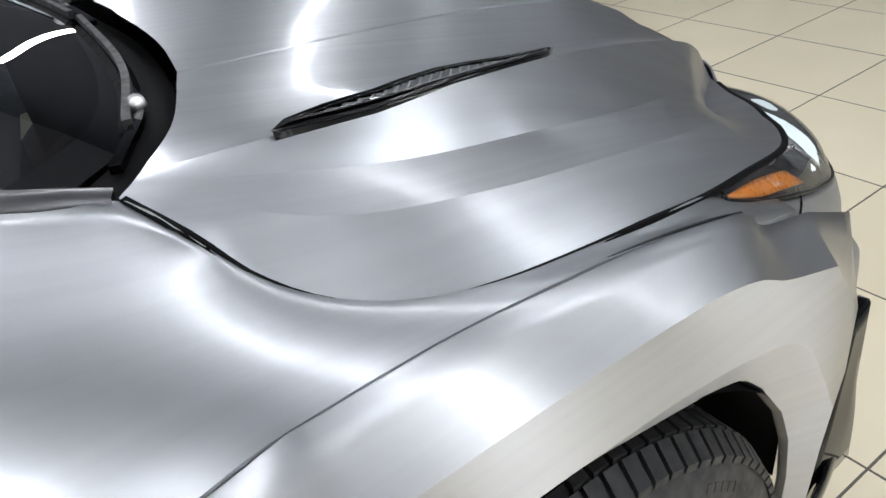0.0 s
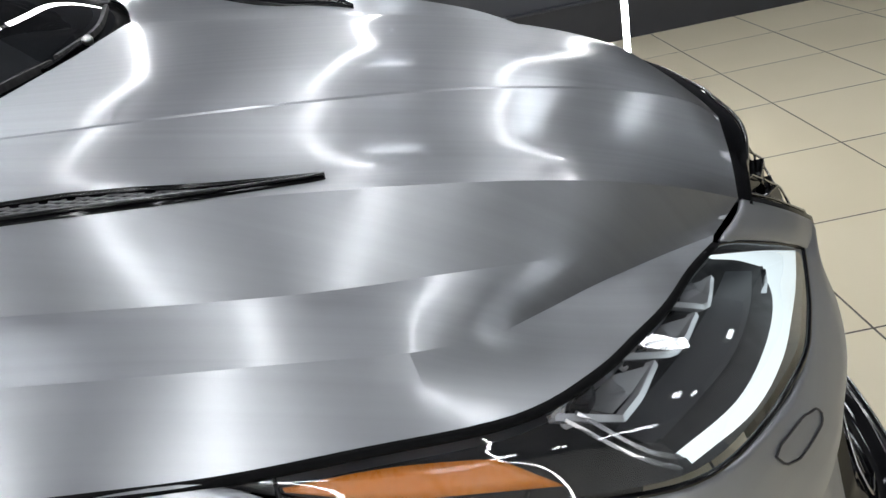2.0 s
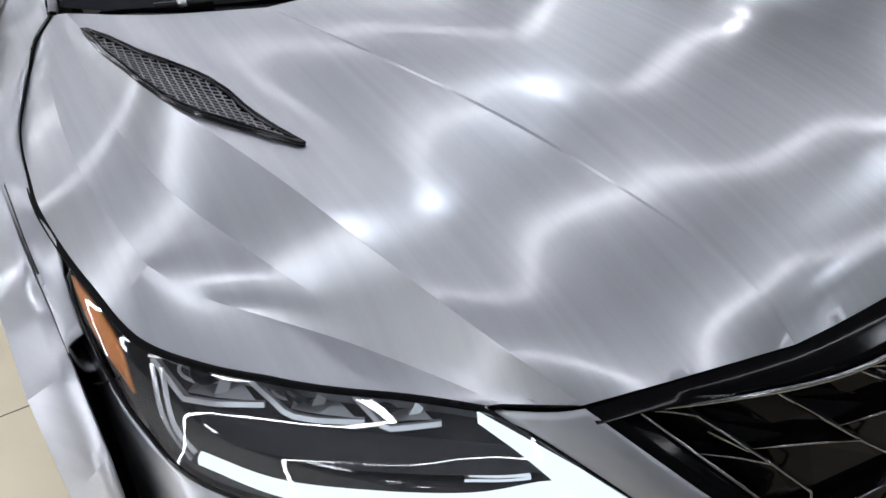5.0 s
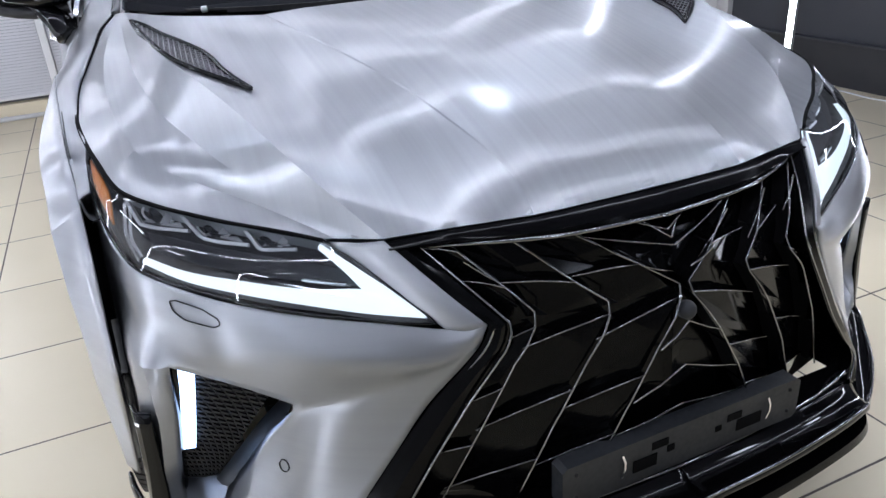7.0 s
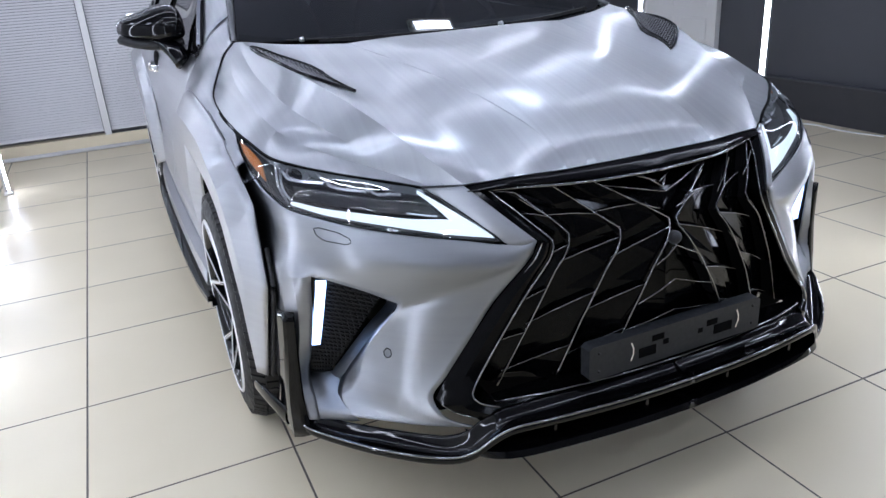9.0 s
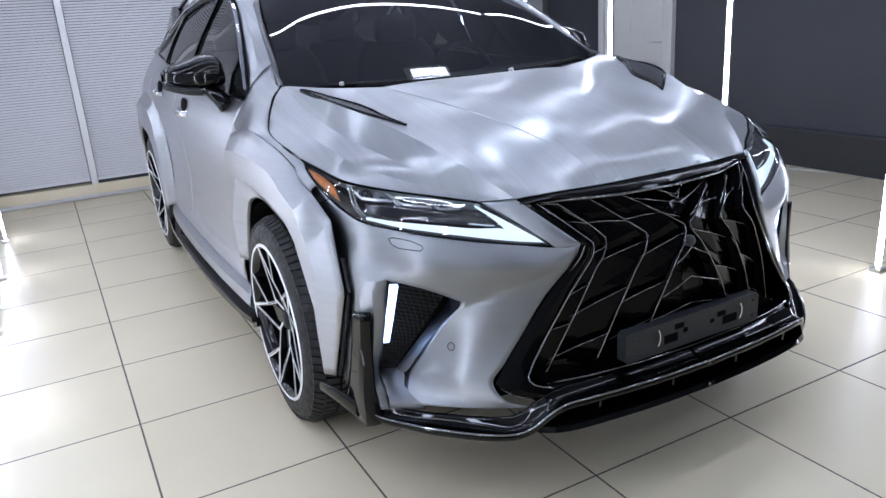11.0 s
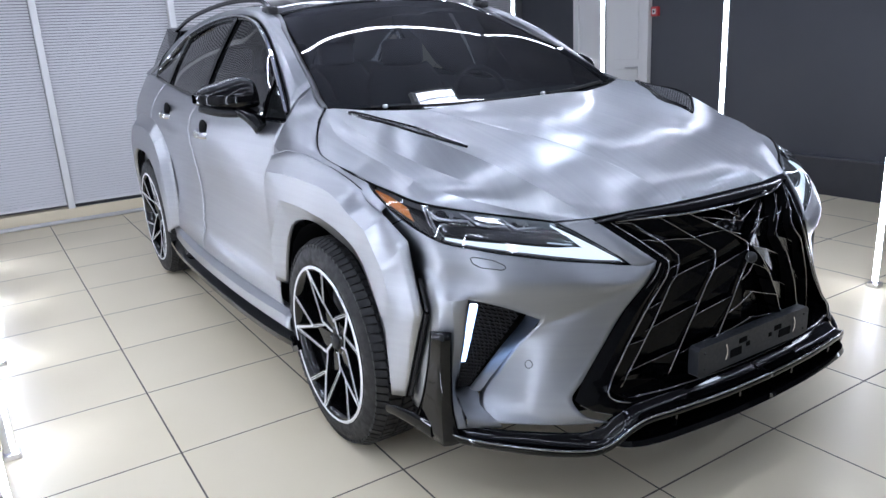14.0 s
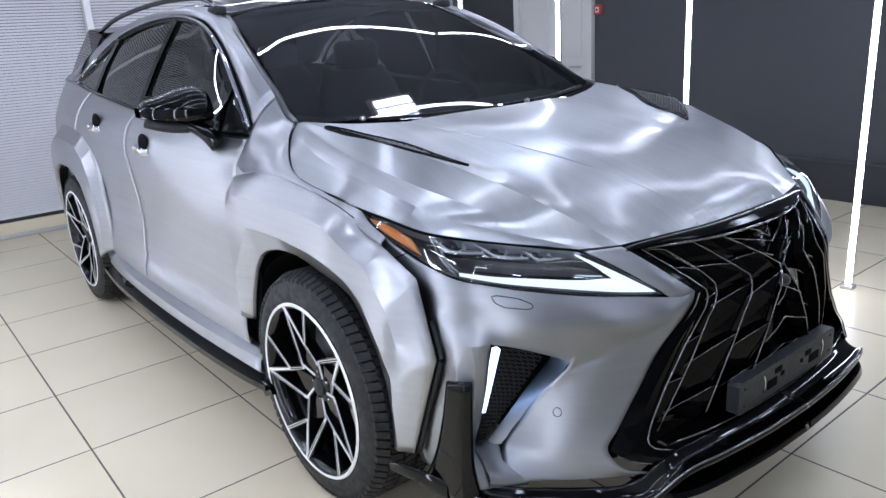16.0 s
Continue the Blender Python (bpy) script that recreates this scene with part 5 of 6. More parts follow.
def headlight(side):
    t, m, l = (np.array(spline(r, 48)) for r in (HL_TOP, HL_MID, HL_LOW))
    bm = bmesh.new()
    deep = np.clip(np.minimum(np.arange(49), 48 - np.arange(49)) / 9, .06, 1)[:, None]
    sheet(bm, across([t + np.array([.003, .004, -.003]) * deep, t + np.array([.016, .040, -.022]) * deep, m + np.array([.040, .075, -.016]) * deep, l + np.array([.022, .036, .012]) * deep, l + np.array([.006, .006, .003]) * deep], 3), side)
    root = part("headlight", bm, MATT, car, "black headlight with glowing daylight strip")
    bm = bmesh.new()
    sheet(bm, across([t, m, l], 6), side)
    ob = part("lens", bm, LENS, root)
    ob.visible_shadow = False
    # black seal round the lens
    bm = bmesh.new()
    sweep(bm, mirrored(np.vstack([t[2:-1], l[::-1][:-2]]), side), ring(.0030, 6), closed=True)
    part("seal", bm, GLOSS, root)
    # glowing strip: lower arm and inner arm
    low_a = spline([(-.833, -.550, .868), (-.775, -.628, .853), (-.70, -.692, .838), (-.60, -.755, .817), (-.515, -.804, .801), (-.434, -.846, .790)], 24)
    low_b = spline([(-.831, -.546, .874), (-.775, -.625, .866), (-.70, -.687, .856), (-.60, -.745, .839), (-.514, -.775, .828), (-.470, -.805, .812)], 24)
    in_a = spline([(-.557, -.687, .887), (-.497, -.768, .842), (-.434, -.846, .791)], 14)
    in_b = spline([(-.560, -.692, .883), (-.535, -.735, .857), (-.514, -.771, .829)], 14)
    bm = bmesh.new()
    back = np.array([.006, .010, -.002])
    for a, b in ((low_a, low_b), (in_a, in_b)):
        sheet(bm, [a, b, b + back, a + back, a], side)
    part("daylight_strip", bm, DRL, root, "glowing white daylight strip")
    # dark ribbed inner panel
    bm = bmesh.new()
    pa = np.array(spline([(-.825, -.515, .905), (-.72, -.610, .886), (-.62, -.682, .868), (-.545, -.728, .850)], 16))
    pb = np.array(spline([(-.826, -.545, .878), (-.72, -.655, .862), (-.62, -.722, .846), (-.525, -.768, .830)], 16))
    rows = [pa + (pb - pa) * k / 26 + (np.array([.012, .018, -.004]) if k % 2 else np.array([.013, .0205, -.0045])) for k in range(27)]
    sheet(bm, rows, side)
    part("inner_panel", bm, PANEL_GREY, root, "dark grey ribbed inner panel", smooth=False)
    bm = bmesh.new()
    sweep(bm, mirrored(spline([(-.60, -.722, .850), (-.56, -.742, .842), (-.535, -.752, .838)], 6), side), rect(.004, .006), up=(0, -1, 0))
    part("side_marker", bm, CHROME, root, smooth=False)
    # three projector units in chrome brackets
    brackets = (((-.834, -.442, .946), (-.820, -.497, .918), (-.792, -.520, .912), (-.747, -.548, .907)), ((-.753, -.510, .927), (-.729, -.571, .898), (-.702, -.593, .892), (-.661, -.619, .887)), ((-.663, -.574, .913), (-.645, -.637, .881), (-.620, -.650, .880), (-.590, -.664, .879)))
    tabs = (((-.764, -.494, .933), (-.784, -.512, .916)), ((-.672, -.563, .917), (-.697, -.578, .900)), ((-.586, -.630, .899), (-.610, -.641, .885)))
    centres = ((-.797, -.486, .929), (-.714, -.557, .908), (-.633, -.618, .893))
    for bracket, tab, c in zip(brackets, tabs, centres):
        c = np.array(c) + [.010, .018, -.006]
        bm = bmesh.new()
        bmesh.ops.create_uvsphere(bm, u_segments=20, v_segments=12, radius=.019, matrix=Matrix.Translation((side * c[0], c[1], c[2])))
        unit = part("projector", bm, RIM_BLACK, root, "glossy dark projector lamp")
        bm = bmesh.new()
        loop = [(side * (c[0] + .027 * math.cos(a)), c[1] - .004 - .020 * math.cos(a), c[2] + .020 * math.sin(a)) for a in np.linspace(0, 2 * math.pi, 21)[:-1]]
        sweep(bm, loop, ring(0.0022, 6), up=(side * -.5, -.85, 0), closed=True)
        part("bezel", bm, MACHINED, unit)
        bm = bmesh.new()
        line = polyline(bracket, 12)
        sweep(bm, mirrored(line, side), rect(.006, .010), up=(side * -.5, -.7, .5))
        part("bracket", bm, BRIGHT, unit, smooth=False)
        bm = bmesh.new()
        a, b = np.array(tab[0]), np.array(tab[1])
        w = np.array([-.007, .0, .003])
        sheet(bm, [[a - w, a + w], [b - w, b + w], [b - w + [.004, .012, -.004], b + w + [.004, .012, -.004]]], side)
        part("tab", bm, BRIGHT, unit, smooth=False)
        # bright facets between bracket and tab, over and under the ball
        k0, k1, k2, k3 = (np.array(q) for q in bracket)
        bm = bmesh.new()
        deep = np.array([.012, .022, -.004])
        sheet(bm, [[k0 + [.004, .002, -.002], (k0 + a) / 2 + [0, 0, -.003], a + [-.006, 0, 0]], [k0 * .6 + c * .4 + deep * .3, c + [0, -.004, .019], a * .6 + c * .4 + deep * .3]], side)
        sheet(bm, [[k1 + [.004, .004, .004], k2 + [0, .004, .006], k3 + [-.008, .004, .006]], [k1 * .55 + c * .45 + deep * .5, c + [0, -.002, -.020], k3 * .6 + c * .4 + deep * .5]], side)
        part("reflector", bm, BRIGHT, unit, "faceted chrome reflector", smooth=False)
    # chrome line over the units
    bm = bmesh.new()
    sweep(bm, mirrored(spline([(-.838, -.440, .951), (-.775, -.495, .938), (-.68, -.570, .918), (-.60, -.633, .900)], 16), side), rect(.003, .005), up=(side * -.5, -.7, .5))
    part("chrome_line", bm, SATIN, root, smooth=False)
    # amber signal and bright bars at the outer end
    bm = bmesh.new()
    sheet(bm, across([spline([(-.884, -.245, .978), (-.872, -.31, .966), (-.864, -.36, .952), (-.862, -.395, .943)], 14), spline([(-.885, -.246, .975), (-.885, -.31, .949), (-.880, -.36, .934), (-.866, -.440, .908)], 14)], 3), side)
    part("turn_signal", bm, AMBER, root, "amber turn signal", thick=.004)
    for pts in ([(-.839, -.451, .947), (-.848, -.500, .905), (-.837, -.541, .868)], [(-.831, -.462, .944), (-.841, -.512, .900), (-.831, -.541, .876)]):
        bm = bmesh.new()
        sweep(bm, mirrored(spline(pts, 8), side), rect(.003, .005), up=(side * -.8, -.5, 0))
        part("bright_bar", bm, SATIN, root, smooth=False)


for s in (1, -1):
    headlight(s)

# ---- grille ----
def grille_y(x, z):
    """Depth of the grille face, bowed forward in the middle."""
    return float(np.interp(z, [.38, .45, .60, .735, .82, .90], [-.985, -.985, -.985, -.975, -.935, -.865])) + 0.48 * x * x


def gpt(x, z, d=0.0):
    return (x, grille_y(x, z) + d + .016, z)


G_TOP = [(-.462, -.762, .895), (-.36, -.800, .906), (-.222, -.838, .913), (-.11, -.848, .915), (0, -.851, .915)]
FR_OUT = [(-.464, -.762, .894), (-.428, -.816, .857), (-.392, -.866, .819), (-.355, -.910, .780), (-.372, -.908, .745), (-.45, -.878, .650), (-.52, -.861, .552), (-.585, -.851, .460), (-.616, -.850, .410), (-.590, -.885, .385), (-.54, -.925, .372)]
FR_IN = [(-.410, -.775, .884), (-.375, -.835, .845), (-.342, -.880, .808), (-.318, -.915, .780), (-.330, -.920, .745), (-.398, -.905, .650), (-.462, -.895, .552), (-.520, -.895, .470), (-.548, -.905, .432), (-.530, -.920, .412), (-.49, -.945, .405)]
bm = bmesh.new()
for s in (1, -1):
    o, i = np.array(polyline(FR_OUT, 40)), np.array(polyline(FR_IN, 40))
    sheet(bm, [o, (o + i) / 2 + [0, -.010, 0], i, i + [.0, .12, 0]], s)
    tp = np.array(spline(G_TOP, 16))
    low_top = np.array(spline([(-.412, -.778, .882), (-.33, -.822, .886), (-.2, -.872, .886), (0, -.893, .884)], 16))
    sheet(bm, [tp + [0, .02, .004], tp, tp + [0, -.012, -.006], (tp + low_top) / 2 + [0, -.010, 0], low_top, low_top + [0, .10, 0]], s)
bx = np.linspace(-.545, .545, 25)
bow = lambda x: float(np.interp(abs(x), [0, .2, .4, .55], [0, .006, .026, .058]))
sheet(bm, [[(x, -.985 + bow(x), .372) for x in bx], [(x * .96, -.992 + bow(x), .392) for x in bx], [(x * .90, -.985 + bow(x), .410) for x in bx], [(x * .90, -.90, .414) for x in bx]])
grille = part("grille", bm, BLADE, car, "large gloss black grille with pointed chevron blades")
crease_edges(grille, 25)
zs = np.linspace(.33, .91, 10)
# near-black sheet for the shade behind the blades
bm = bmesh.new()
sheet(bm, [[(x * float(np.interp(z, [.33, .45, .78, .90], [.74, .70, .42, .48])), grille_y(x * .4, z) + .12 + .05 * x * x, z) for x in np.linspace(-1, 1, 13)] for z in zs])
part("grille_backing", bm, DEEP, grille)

# nested chevron ridges from the middle outwards, top to foot: x, z
RIDGES = [
    [(.175, .886), (.075, .826), (.010, .784), (.014, .762), (.070, .682), (.128, .580), (.205, .418)],
    [(.270, .884), (.190, .816), (.148, .784), (.152, .762), (.200, .692), (.258, .585), (.330, .418)],
    [(.362, .880), (.305, .824), (.273, .788), (.278, .765), (.318, .712), (.376, .600), (.462, .418)],
    [(.405, .876), (.365, .832), (.322, .786), (.330, .745), (.375, .680), (.445, .575), (.535, .430)],
]


ridge_lines = [eased(r) for r in RIDGES]
middle = np.array([(0, z) for z in np.linspace(.886, .418, len(ridge_lines[0]))])
# heights at which the scales of a column begin, on its inner and its outer ridge
TIERS = [
    ([.886, .828, .766, .642, .535, .418], [.884, .815, .696, .572, .455, .418]),
    ([.884, .822, .766, .646, .514, .418], [.880, .822, .706, .556, .432, .418]),
    ([.880, .828, .766, .669, .561, .418], [.876, .830, .722, .604, .508, .430]),
]


def on_ridge(k, z, depth):
    line = ridge_lines[k][::-1]
    return np.array(gpt(float(np.interp(z, line[:, 1], line[:, 0])), z, depth))


for s in (1, -1):
    # the hollow between the middle and the first ridge
    start = np.array([gpt(x, z, .03) for x, z in middle])
    foot = np.array([gpt(x - .004, z, .032) for x, z in ridge_lines[0]])
    edge = np.array([gpt(x, z, -.004) for x, z in ridge_lines[0]])
    bm = bmesh.new()
    sheet(bm, [start, start * .55 + foot * .45 + [0, .006, 0], foot], s)
    hollow = part("blade", bm, BLADE, grille)
    bm = bmesh.new()
    sheet(bm, [foot, edge], s)
    part("blade_step", bm, BLADE, hollow, smooth=False)
    # overlapping scales: the upper edge stands proud at the inner ridge and falls back to the outer one
    for k, (inner, outer) in enumerate(TIERS):
        for j in range(5):
            tip, low = on_ridge(k, inner[j], -.016), on_ridge(k, inner[j + 1], .002)
            far, end = on_ridge(k + 1, outer[j], .020), on_ridge(k + 1, outer[j + 1], .030)
            rise = (tip + far) / 2 + [0, -.003, .004]
            bm = bmesh.new()
            sheet(bm, [[tip + [0, .03, -.002], rise + [0, .03, -.002], far + [0, .012, -.002]], [tip, rise, far], [(tip + low) / 2 + [0, -.004, 0], (rise + low + end) / 3, (far + end) / 2], [low, (low + end) / 2 + [0, .004, 0], end]], s)
            scale = part("scale", bm, BLADE, grille, smooth=False)
            # flank coloured near-black, so the shade between scales is in its colour
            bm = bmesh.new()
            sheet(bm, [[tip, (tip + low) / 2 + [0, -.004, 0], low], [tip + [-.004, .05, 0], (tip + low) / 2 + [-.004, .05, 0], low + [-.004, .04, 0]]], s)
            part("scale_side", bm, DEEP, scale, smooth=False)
            bm = bmesh.new()
            sweep(bm, mirrored([far, rise, tip], s), ring(.0015, 6), up=(0, -1, .1))
            part("scale_edge", bm, LACQUER, scale)
    # the bright edge of each ridge from top to foot
    for line in ridge_lines[:3]:
        bm = bmesh.new()
        sweep(bm, mirrored([gpt(x, z, -.0145) for x, z in line], s), ring(.0019, 6), up=(0, -1, .1))
        part("ridge_edge", bm, LACQUER, grille)

# straight ribs round the middle: x, z, depth at each end
RIBS = [
    (.075, .826, -.022, .020, .806, -.016), (.140, .866, -.022, .052, .808, .0), (.0, .717, -.010, .066, .684, -.020), (.0, .628, -.005, .118, .592, -.018),
    (.0, .545, -.005, .150, .522, -.010), (.075, .888, -.004, .0, .863, -.018), (.150, .872, -.004, .0, .842, -.020), (.046, .886, -.004, .0, .852, -.020),
    (.255, .872, -.022, .179, .806, .0), (.360, .868, -.022, .300, .821, .0),
]
for s in (1, -1):
    for x0, z0, d0, x1, z1, d1 in RIBS:
        bm = bmesh.new()
        a, b = np.array(gpt(x0, z0, d0)), np.array(gpt(x1, z1, d1))
        sweep(bm, mirrored([a, (a + b) / 2 + [0, -.004, 0], b], s), ring(.0018, 6), up=(0, -1, .1))
        part("rib", bm, LACQUER, grille)
# bright edge lines inside the frame
for s in (1, -1):
    bm = bmesh.new()
    sweep(bm, mirrored(spline([(-.408, -.782, .886), (-.33, -.826, .890), (-.2, -.876, .891), (0, -.897, .890)], 16), s), ring(.0035, 8), up=(0, -1, 0))
    part("edge_line", bm, LACQUER, grille)
    bm = bmesh.new()
    sweep(bm, mirrored(polyline([(x, y - .006, z) for x, y, z in FR_IN], 40), s), ring(.0022, 8), up=(0, -1, 0))
    part("edge_line", bm, LACQUER, grille)
    bm = bmesh.new()
    sweep(bm, mirrored(spline([(x + .008, y - .004, z) for x, y, z in FR_OUT[3:]], 40), s), ring(.0022, 8), up=(0, -1, 0))
    part("edge_line", bm, LACQUER, grille)
bm = bmesh.new()
sweep(bm, [(x * .905, -.990 + bow(x), .412) for x in bx], ring(.0035, 8), up=(0, -1, 0))
part("edge_line", bm, LACQUER, grille)
# small round camera in the middle
bm = bmesh.new()
bmesh.ops.create_uvsphere(bm, u_segments=18, v_segments=12, radius=.017, matrix=Matrix.Translation((0, -.962, .735)))
part("front_camera", bm, PLATE, grille, "small round front camera")

# number plate bracket with slots
bm = bmesh.new()
prism(bm, [(-.262, -.998, .520), (-.272, -.998, .512), (-.272, -.998, .436), (-.262, -.998, .428), (.262, -.998, .428), (.272, -.998, .436), (.272, -.998, .512), (.262, -.998, .520)], (0, .035, 0))
bmesh.ops.recalc_face_normals(bm, faces=bm.faces[:])
plate = part("plate_bracket", bm, PLATE, car, "empty charcoal number plate bracket", smooth=False)
# near-black blocks standing for the shade inside the slots
for x0, z0, w, h in ((-.125, .452, .052, .026), (-.085, .488, .036, .016), (-.05, .470, .016, .014), (.062, .470, .014, .012), (.09, .482, .034, .016), (.115, .452, .06, .026)):
    bm = bmesh.new()
    box(bm, (x0, -1.0, z0), (x0 + w, -.9965, z0 + h))
    part("slot", bm, DEEP, plate, smooth=False)
for x0 in (-.148, .19):
    bm = bmesh.new()
    sweep(bm, [(x0 - .004, -1.001, .455), (x0 + .002, -1.002, .472), (x0 + .002, -1.002, .488), (x0 - .004, -1.001, .505)], rect(.004, .003), up=(0, 1, 0))
    part("bright_clip", bm, CHROME, plate, smooth=False)
for x0, z0 in ((-.245, .50), (-.245, .45), (.245, .50), (.245, .45)):
    bm = bmesh.new()
    bmesh.ops.create_uvsphere(bm, u_segments=8, v_segments=6, radius=.004, matrix=Matrix.Translation((x0, -.999, z0)))
    part("screw", bm, MATT, plate)

# ---- front lip: gloss black ledge with a lower splitter and fins ----
RIDGE = [(-.912, -.60, .318), (-.900, -.655, .312), (-.84, -.73, .302), (-.75, -.825, .294), (-.66, -.895, .286), (-.60, -.930, .287), (-.565, -.952, .304), (-.52, -.983, .352), (-.485, -1.003, .376), (-.40, -1.025, .384), (-.2, -1.05, .387), (0, -1.058, .388)]
INNER = [(-.89, -.57, .345), (-.880, -.62, .343), (-.82, -.69, .326), (-.73, -.765, .316), (-.65, -.835, .314), (-.60, -.88, .320), (-.56, -.91, .340), (-.535, -.925, .368), (-.50, -.94, .392), (-.40, -.958, .404), (-.2, -.975, .406), (0, -.98, .406)]
BOTTOM = [(x * .996, y + .010, z - .024) for x, y, z in RIDGE]
UNDER = [(x * .97, y + .10, z - .018) for x, y, z in RIDGE]
roll = [[tuple(np.array(a) * (1 - k) + np.array(b) * k + np.array([0, 0, dz])) for a, b in zip(INNER, RIDGE)] for k, dz in ((.45, -.012), (.80, -.006))]
front = [(x, y - .004, z - .011) for x, y, z in RIDGE]
lips = skin("front_lip", [INNER, *roll, RIDGE, front, BOTTOM, UNDER], GLOSS, car, nu=72, nv=4, creases=(), label="gloss black front lip", thick=0.003)
for s in (1, -1):
    bm = bmesh.new()
    sweep(bm, mirrored(spline([(x, y - .001, z + .001) for x, y, z in RIDGE], 60), s), ring(.0035, 8))
    part("lip_edge", bm, LACQUER, lips[0])
SPLIT = [(-.562, -.945, .292), (-.54, -.975, .294), (-.51, -1.0, .297), (-.47, -1.018, .300), (-.40, -1.035, .304), (-.2, -1.06, .308), (0, -1.068, .309)]
skin("splitter", [
    [(x * .97, y + .09, z + .012) for x, y, z in SPLIT],
    [(x, y + .006, z + .014) for x, y, z in SPLIT],
    [(x, y, z) for x, y, z in SPLIT],
    [(x * .98, y + .07, z - .012) for x, y, z in SPLIT],
], GLOSS, car, nu=36, nv=2, creases=(1, 2), label="gloss black lower splitter", thick=0.003)
skin("lip_backing", [[(x * .96, y + .075, z) for x, y, z in RIDGE[7:]], [(x * .96, y + .075, z - .07) for x, y, z in RIDGE[7:]]], DEEP, car, nu=24, nv=1)
for x in (-.38, -.13, .13, .38):
    y = float(np.interp(abs(x), [0, .2, .4, .5], [-1.045, -1.038, -1.012, -.985]))
    bm = bmesh.new()
    prism(bm, [(x - .004, y, .312), (x - .004, y - .004, .372), (x - .004, y + .07, .372), (x - .004, y + .07, .312)], (.008, 0, 0))
    part("lip_fin", bm, GLOSS, lips[0], smooth=False)
for s in (1, -1):
    # upright canard and side blade
    rows = [[(-.912, -.575, .618), (-.905, -.628, .630), (-.882, -.634, .624)], [(-.918, -.555, .50), (-.914, -.622, .50), (-.886, -.632, .50)], [(-.926, -.52, .38), (-.924, -.625, .38), (-.890, -.640, .375)], [(-.935, -.47, .285), (-.925, -.640, .278), (-.885, -.665, .290)]]
    bm = bmesh.new()
    sheet(bm, across([polyline(r, 8) for r in rows], 4), s)
    can = part("canard", bm, GLOSS, car, "upright gloss black bumper canard", thick=0.008)
    crease_edges(can, 30)
    bm = bmesh.new()
    tip = spline([(-.925, -.575, .300), (-.950, -.50, .316), (-.966, -.43, .318), (-.972, -.375, .308)], 12)
    widths = np.linspace(.030, .016, 13)
    grid = [[(p[0] + w * .35 * math.cos(a), p[1], p[2] + w * math.sin(a)) for a in np.linspace(0, 2 * math.pi, 17)] for p, w in zip(tip, widths)]
    sheet(bm, grid, s)
    part("side_blade", bm, GLOSS, can, "small gloss black blade before the wheel")

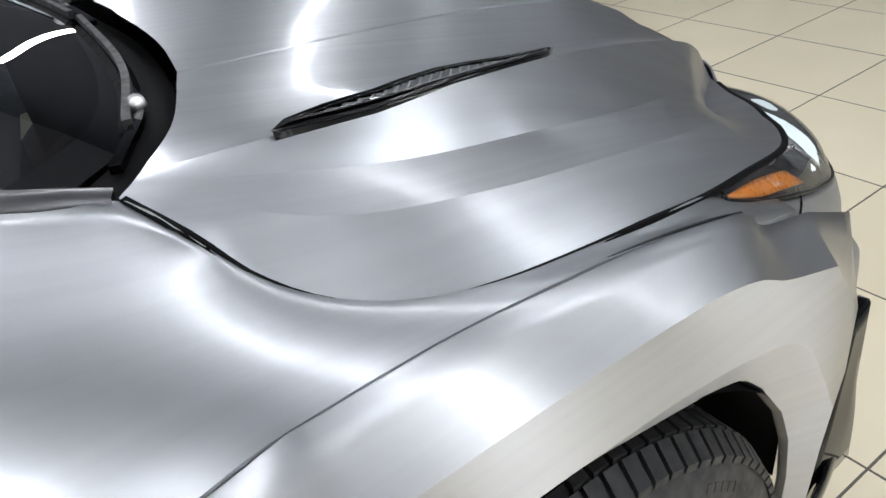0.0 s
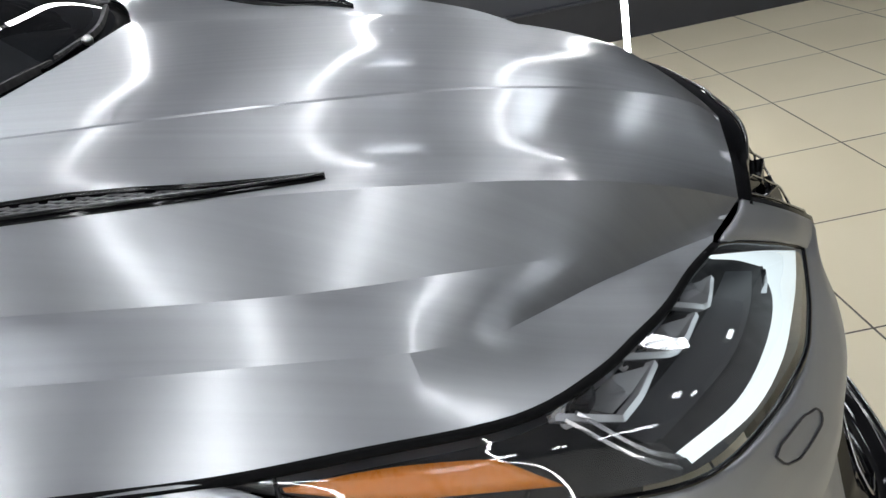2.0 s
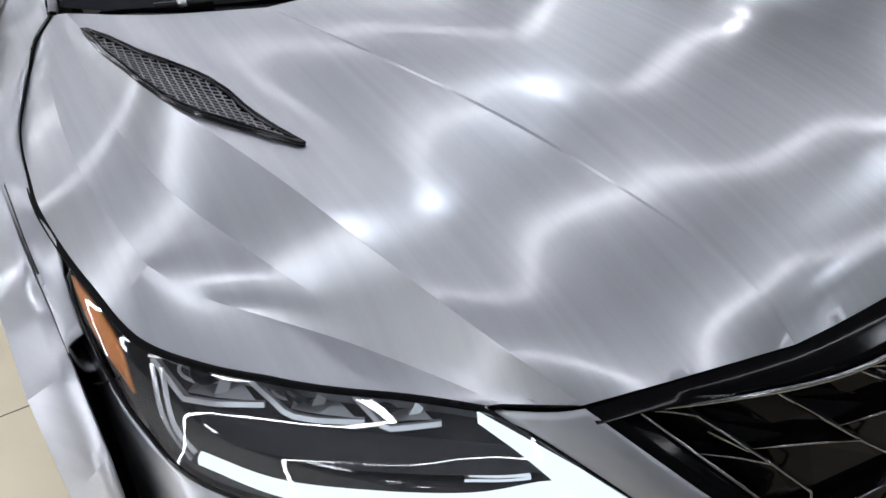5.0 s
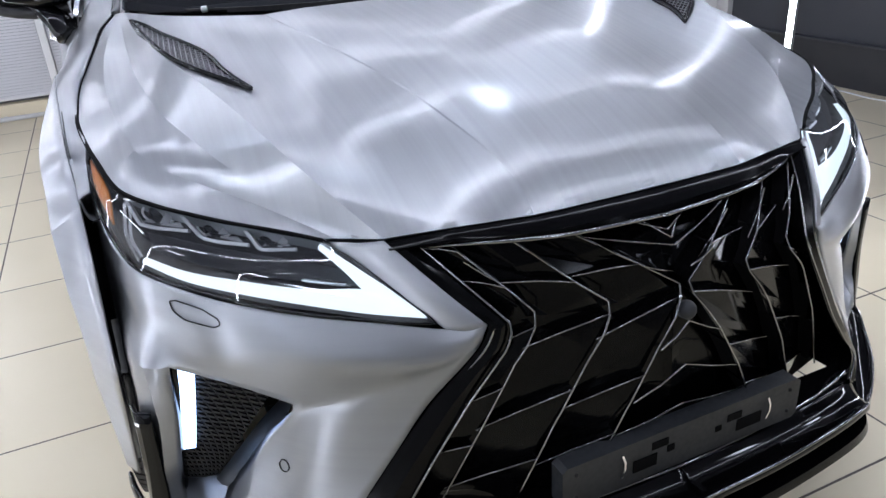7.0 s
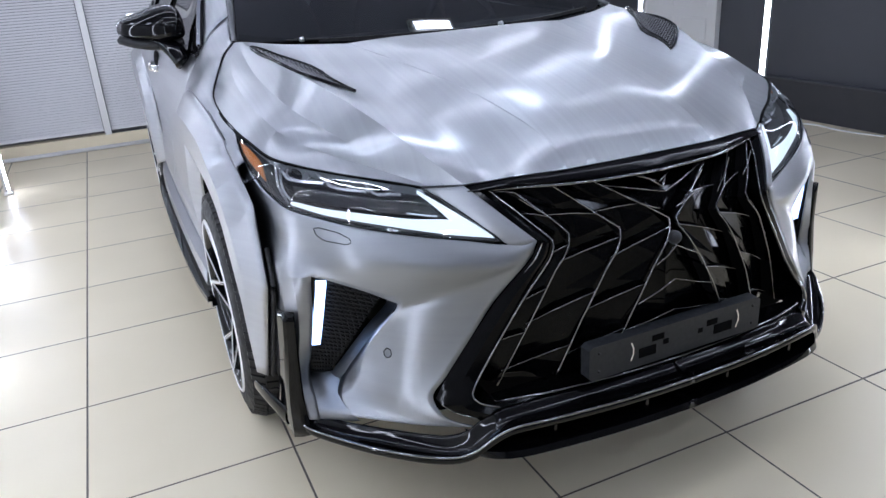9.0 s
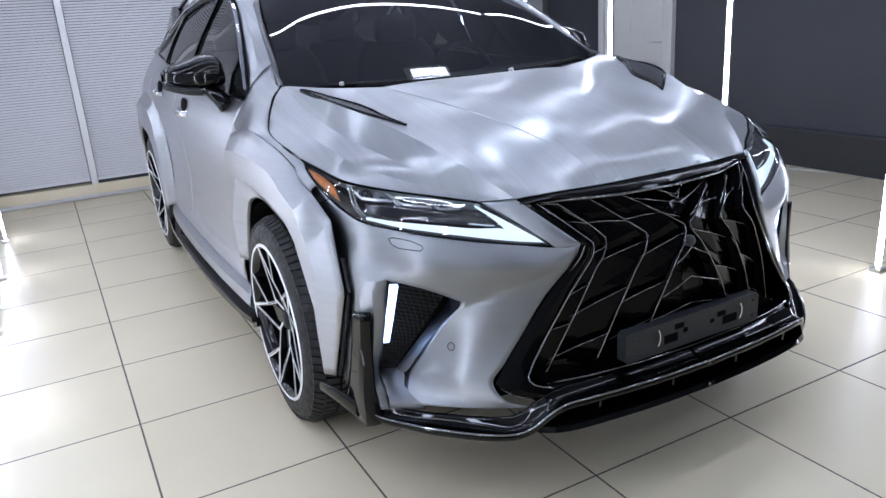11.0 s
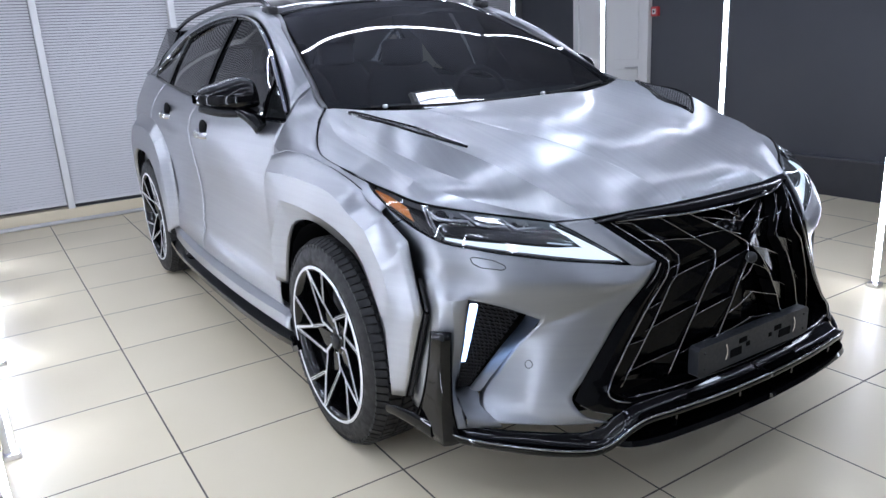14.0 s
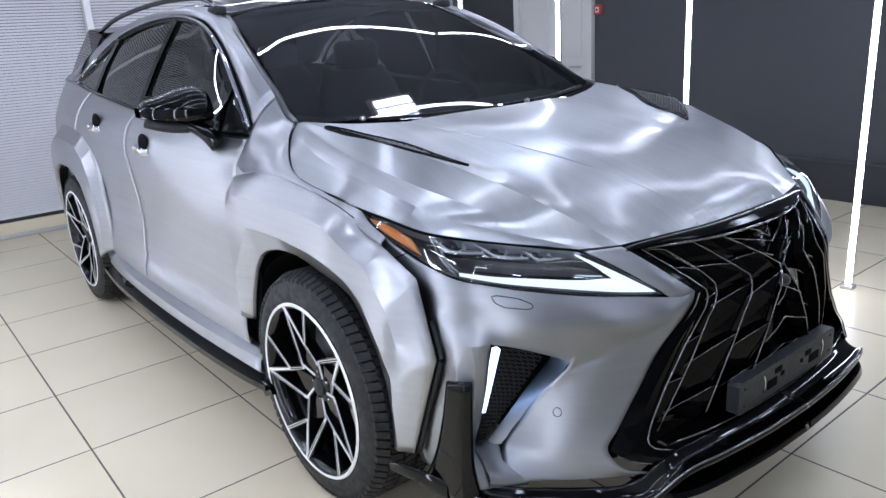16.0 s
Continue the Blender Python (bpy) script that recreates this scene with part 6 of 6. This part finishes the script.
# ---- wheels: built once, then copied ----
def build_wheel():
    """A wheel round the origin, its outer face towards -x."""
    bm = bmesh.new()
    lathe(bm, [(.07, 0), (.07, .075), (.036, .078), (.030, .05), (.027, .046), (.026, 0)], 32)
    hub = part("wheel", bm, RIM_BLACK, car, "black and machined multi-spoke alloy wheel with winter tyre")
    # barrel and rim edge
    bm = bmesh.new()
    lathe(bm, [(.19, .262), (.05, .256), (.012, .262), (-.012, .272), (-.016, .279), (.0, .2905), (.21, .2905), (.21, .270), (.19, .262)], 72)
    part("rim", bm, RIM_BLACK, hub)
    bm = bmesh.new()
    lathe(bm, [(-.0175, .2795), (-.020, .2815), (-.020, .2880), (-.016, .2915)], 72)
    part("rim_edge", bm, MACHINED, hub, "machined bright rim edge")
    # tyre carcass
    bm = bmesh.new()
    lathe(bm, [(.0, .287), (-.013, .2925), (-.0165, .300), (-.0160, .315), (-.0125, .332), (-.0065, .348), (.004, .361), (.026, .3705), (.20, .3705), (.235, .362), (.248, .34), (.24, .31), (.215, .29)], 72)
    tyre = part("tyre", bm, RUBBER, hub, "black winter tyre with deep tread")
    bm = bmesh.new()
    n = 80
    for k in range(n):
        for (x0, x1, lean, r0, r1) in ((-.004, .030, .010, .358, .3835), (.034, .080, .014, .3755, .3850), (.088, .130, -.012, .3755, .3850), (.138, .184, .014, .3755, .3850), (.192, .244, .008, .364, .3835)):
            a0 = 2 * math.pi * k / n
            wd = 2 * math.pi / n * 0.76
            vs = []
            for x, sh, r_in in ((x0, -lean, r0 if x0 < 0 else .374), (x1, lean, .374 if x1 < .2 else r0)):
                for a in (a0 + sh, a0 + wd + sh):
                    for r in (r_in - .003, r1 if not (x == -.004 or x == .244) else .3660):
                        vs.append(bm.verts.new((x, r * math.cos(a), r * math.sin(a))))
            for f in ((1, 3, 7, 5), (0, 1, 5, 4), (2, 6, 7, 3), (0, 2, 3, 1), (4, 5, 7, 6)):
                bm.faces.new([vs[i] for i in f])
    tagged(part("tread", bm, RUBBER, tyre, smooth=False), kind="stuff")
    for k in range(3):
        bm = bmesh.new()
        a = 2 * math.pi * k / 3
        for j in range(5):
            b = a + j * .055
            p = [(x, r * math.cos(b + d), r * math.sin(b + d)) for x, r, d in ((-.0143, .322, 0), (-.0143, .322, .03), (-.0112, .335, .03), (-.0112, .335, 0))]
            prism(bm, p, (-.0012, 0, 0))
        part("raised_mark", bm, RUBBER, tyre, smooth=False)

    def pol(r, deg, x):
        return (x, r * math.sin(radians(deg)), r * math.cos(radians(deg)))

    def bar(bm, a, b, w0, w1, top0, top1, depth):
        """A straight bar between two points of the wheel's face."""
        a, b = np.array(a), np.array(b)
        d = (b - a)[1:]
        d = d / np.linalg.norm(d)
        nrm = np.array([0, -d[1], d[0]])
        q = [a + nrm * w0, a - nrm * w0, b - nrm * w1, b + nrm * w1]
        q = [tuple((top0 if i < 2 else top1,) + tuple(p[1:])) for i, p in enumerate(q)]
        prism(bm, q, (depth, 0, 0))

    for k in range(5):
        base = 72 * k
        # two ends at the rim, a fork between them, a knot beside the hub, the hub's edge
        wide, slim = pol(.284, base + 22, 0), pol(.284, base - 6, 0)
        fork, knot, last = pol(.150, base + 10, 0), pol(.102, base + 57, 0), pol(.088, base - 13, 0)
        root, heel = pol(.040, base + 40, 0), pol(.046, base - 4, 0)
        lines = ((wide, knot, .0050, .0040, -.018, .014), (wide, fork, .0056, .0032, -.018, .000), (slim, fork, .0054, .0042, -.018, .000), (fork, last, .0042, .0036, .000, .014),
                 (knot, root, .0042, .0034, .014, .026))
        bm = bmesh.new()
        for a, b, w0, w1, x0, x1 in lines:
            bar(bm, a, b, w0 + .0042, w1 + .0042, x0 + .003, x1 + .003, .036)
        spoke = part("spoke", bm, RIM_BLACK, hub, smooth=False)
        for a, b, w0, w1, x0, x1 in lines:
            bm = bmesh.new()
            bar(bm, a, b, w0, w1, x0, x1, .004)
            part("spoke_face", bm, MACHINED, spoke, "machined bright spoke face", smooth=False)
        for a, b, w0, w1, x0, x1 in (lines[0], lines[2], lines[3]):
            a, b = np.array(a) * .96 + np.array(b) * .04, np.array(a) * .08 + np.array(b) * .92
            bm = bmesh.new()
            bar(bm, a, b, .0020, .0018, x0 - .0006 + (x1 - x0) * .04, x1 - .0006 - (x1 - x0) * .08, .003)
            part("groove", bm, RIM_BLACK, spoke, smooth=False)
        # black web between the fork's foot and the hub
        bm = bmesh.new()
        prism(bm, [(.018, *fork[1:]), (.024, *knot[1:]), (.030, *root[1:]), (.030, *heel[1:])], (.02, 0, 0))
        part("web", bm, RIM_BLACK, spoke, smooth=False)
        bm = bmesh.new()
        p = pol(.050, base + 16, .034)
        lathe(bm, [(-.006, 0), (-.006, .0055), (.012, .007)], 8, center=p)
        part("wheel_nut", bm, CHROME, hub)
    bm = bmesh.new()
    lathe(bm, [(.016, 0), (.016, .026), (.022, .030), (.04, .030)], 24)
    part("centre_cap", bm, MATT, hub)
    bm = bmesh.new()
    lathe(bm, [(.075, .05), (.075, .185), (.10, .185), (.10, .05)], 48)
    part("brake_disc", bm, STEEL, hub)
    bm = bmesh.new()
    box(bm, (.05, .10, -.07), (.12, .19, .09), .01)
    part("brake_caliper", bm, MATT, hub)
    return hub


wheel = build_wheel()
wheel.matrix_basis = pose(-.970, .049, .3845)
for x, y, rx, rz in ((-.985, 2.776, 31, 0), (.970, .049, 12, 180), (.985, 2.776, 50, 180)):
    copy_thing(wheel, pose(x, y, .3845, rx, 0, rz))

# ---- floor tiles, last ----
def lay_tiles():
    half = PITCH / 2 - 0.0031
    bm = bmesh.new()
    box(bm, (-half, -half, -0.012), (half, half, 0), 0.0007)
    first = part("tile", bm, TILE, floor, smooth=False)
    mesh = first.data
    i0, i1 = math.floor((X0 - GX) / PITCH), math.ceil((X1 - GX) / PITCH)
    j0, j1 = math.floor((Y0 - GY) / PITCH), math.ceil((Y1 - GY) / PITCH)
    spots = [(GX + (i + 0.5) * PITCH, GY + (j + 0.5) * PITCH) for i in range(i0, i1) for j in range(j0, j1)]
    spots = [s for s in spots if X0 + 0.1 < s[0] < X1 + 0.25 and Y0 + 0.1 < s[1] < Y1 + 0.25]
    first.location = (*spots[0], 0)
    for s in spots[1:]:
        ob = new("tile", mesh)
        ob.parent = floor
        ob.location = (*s, random.uniform(-0.0004, 0))


lay_tiles()
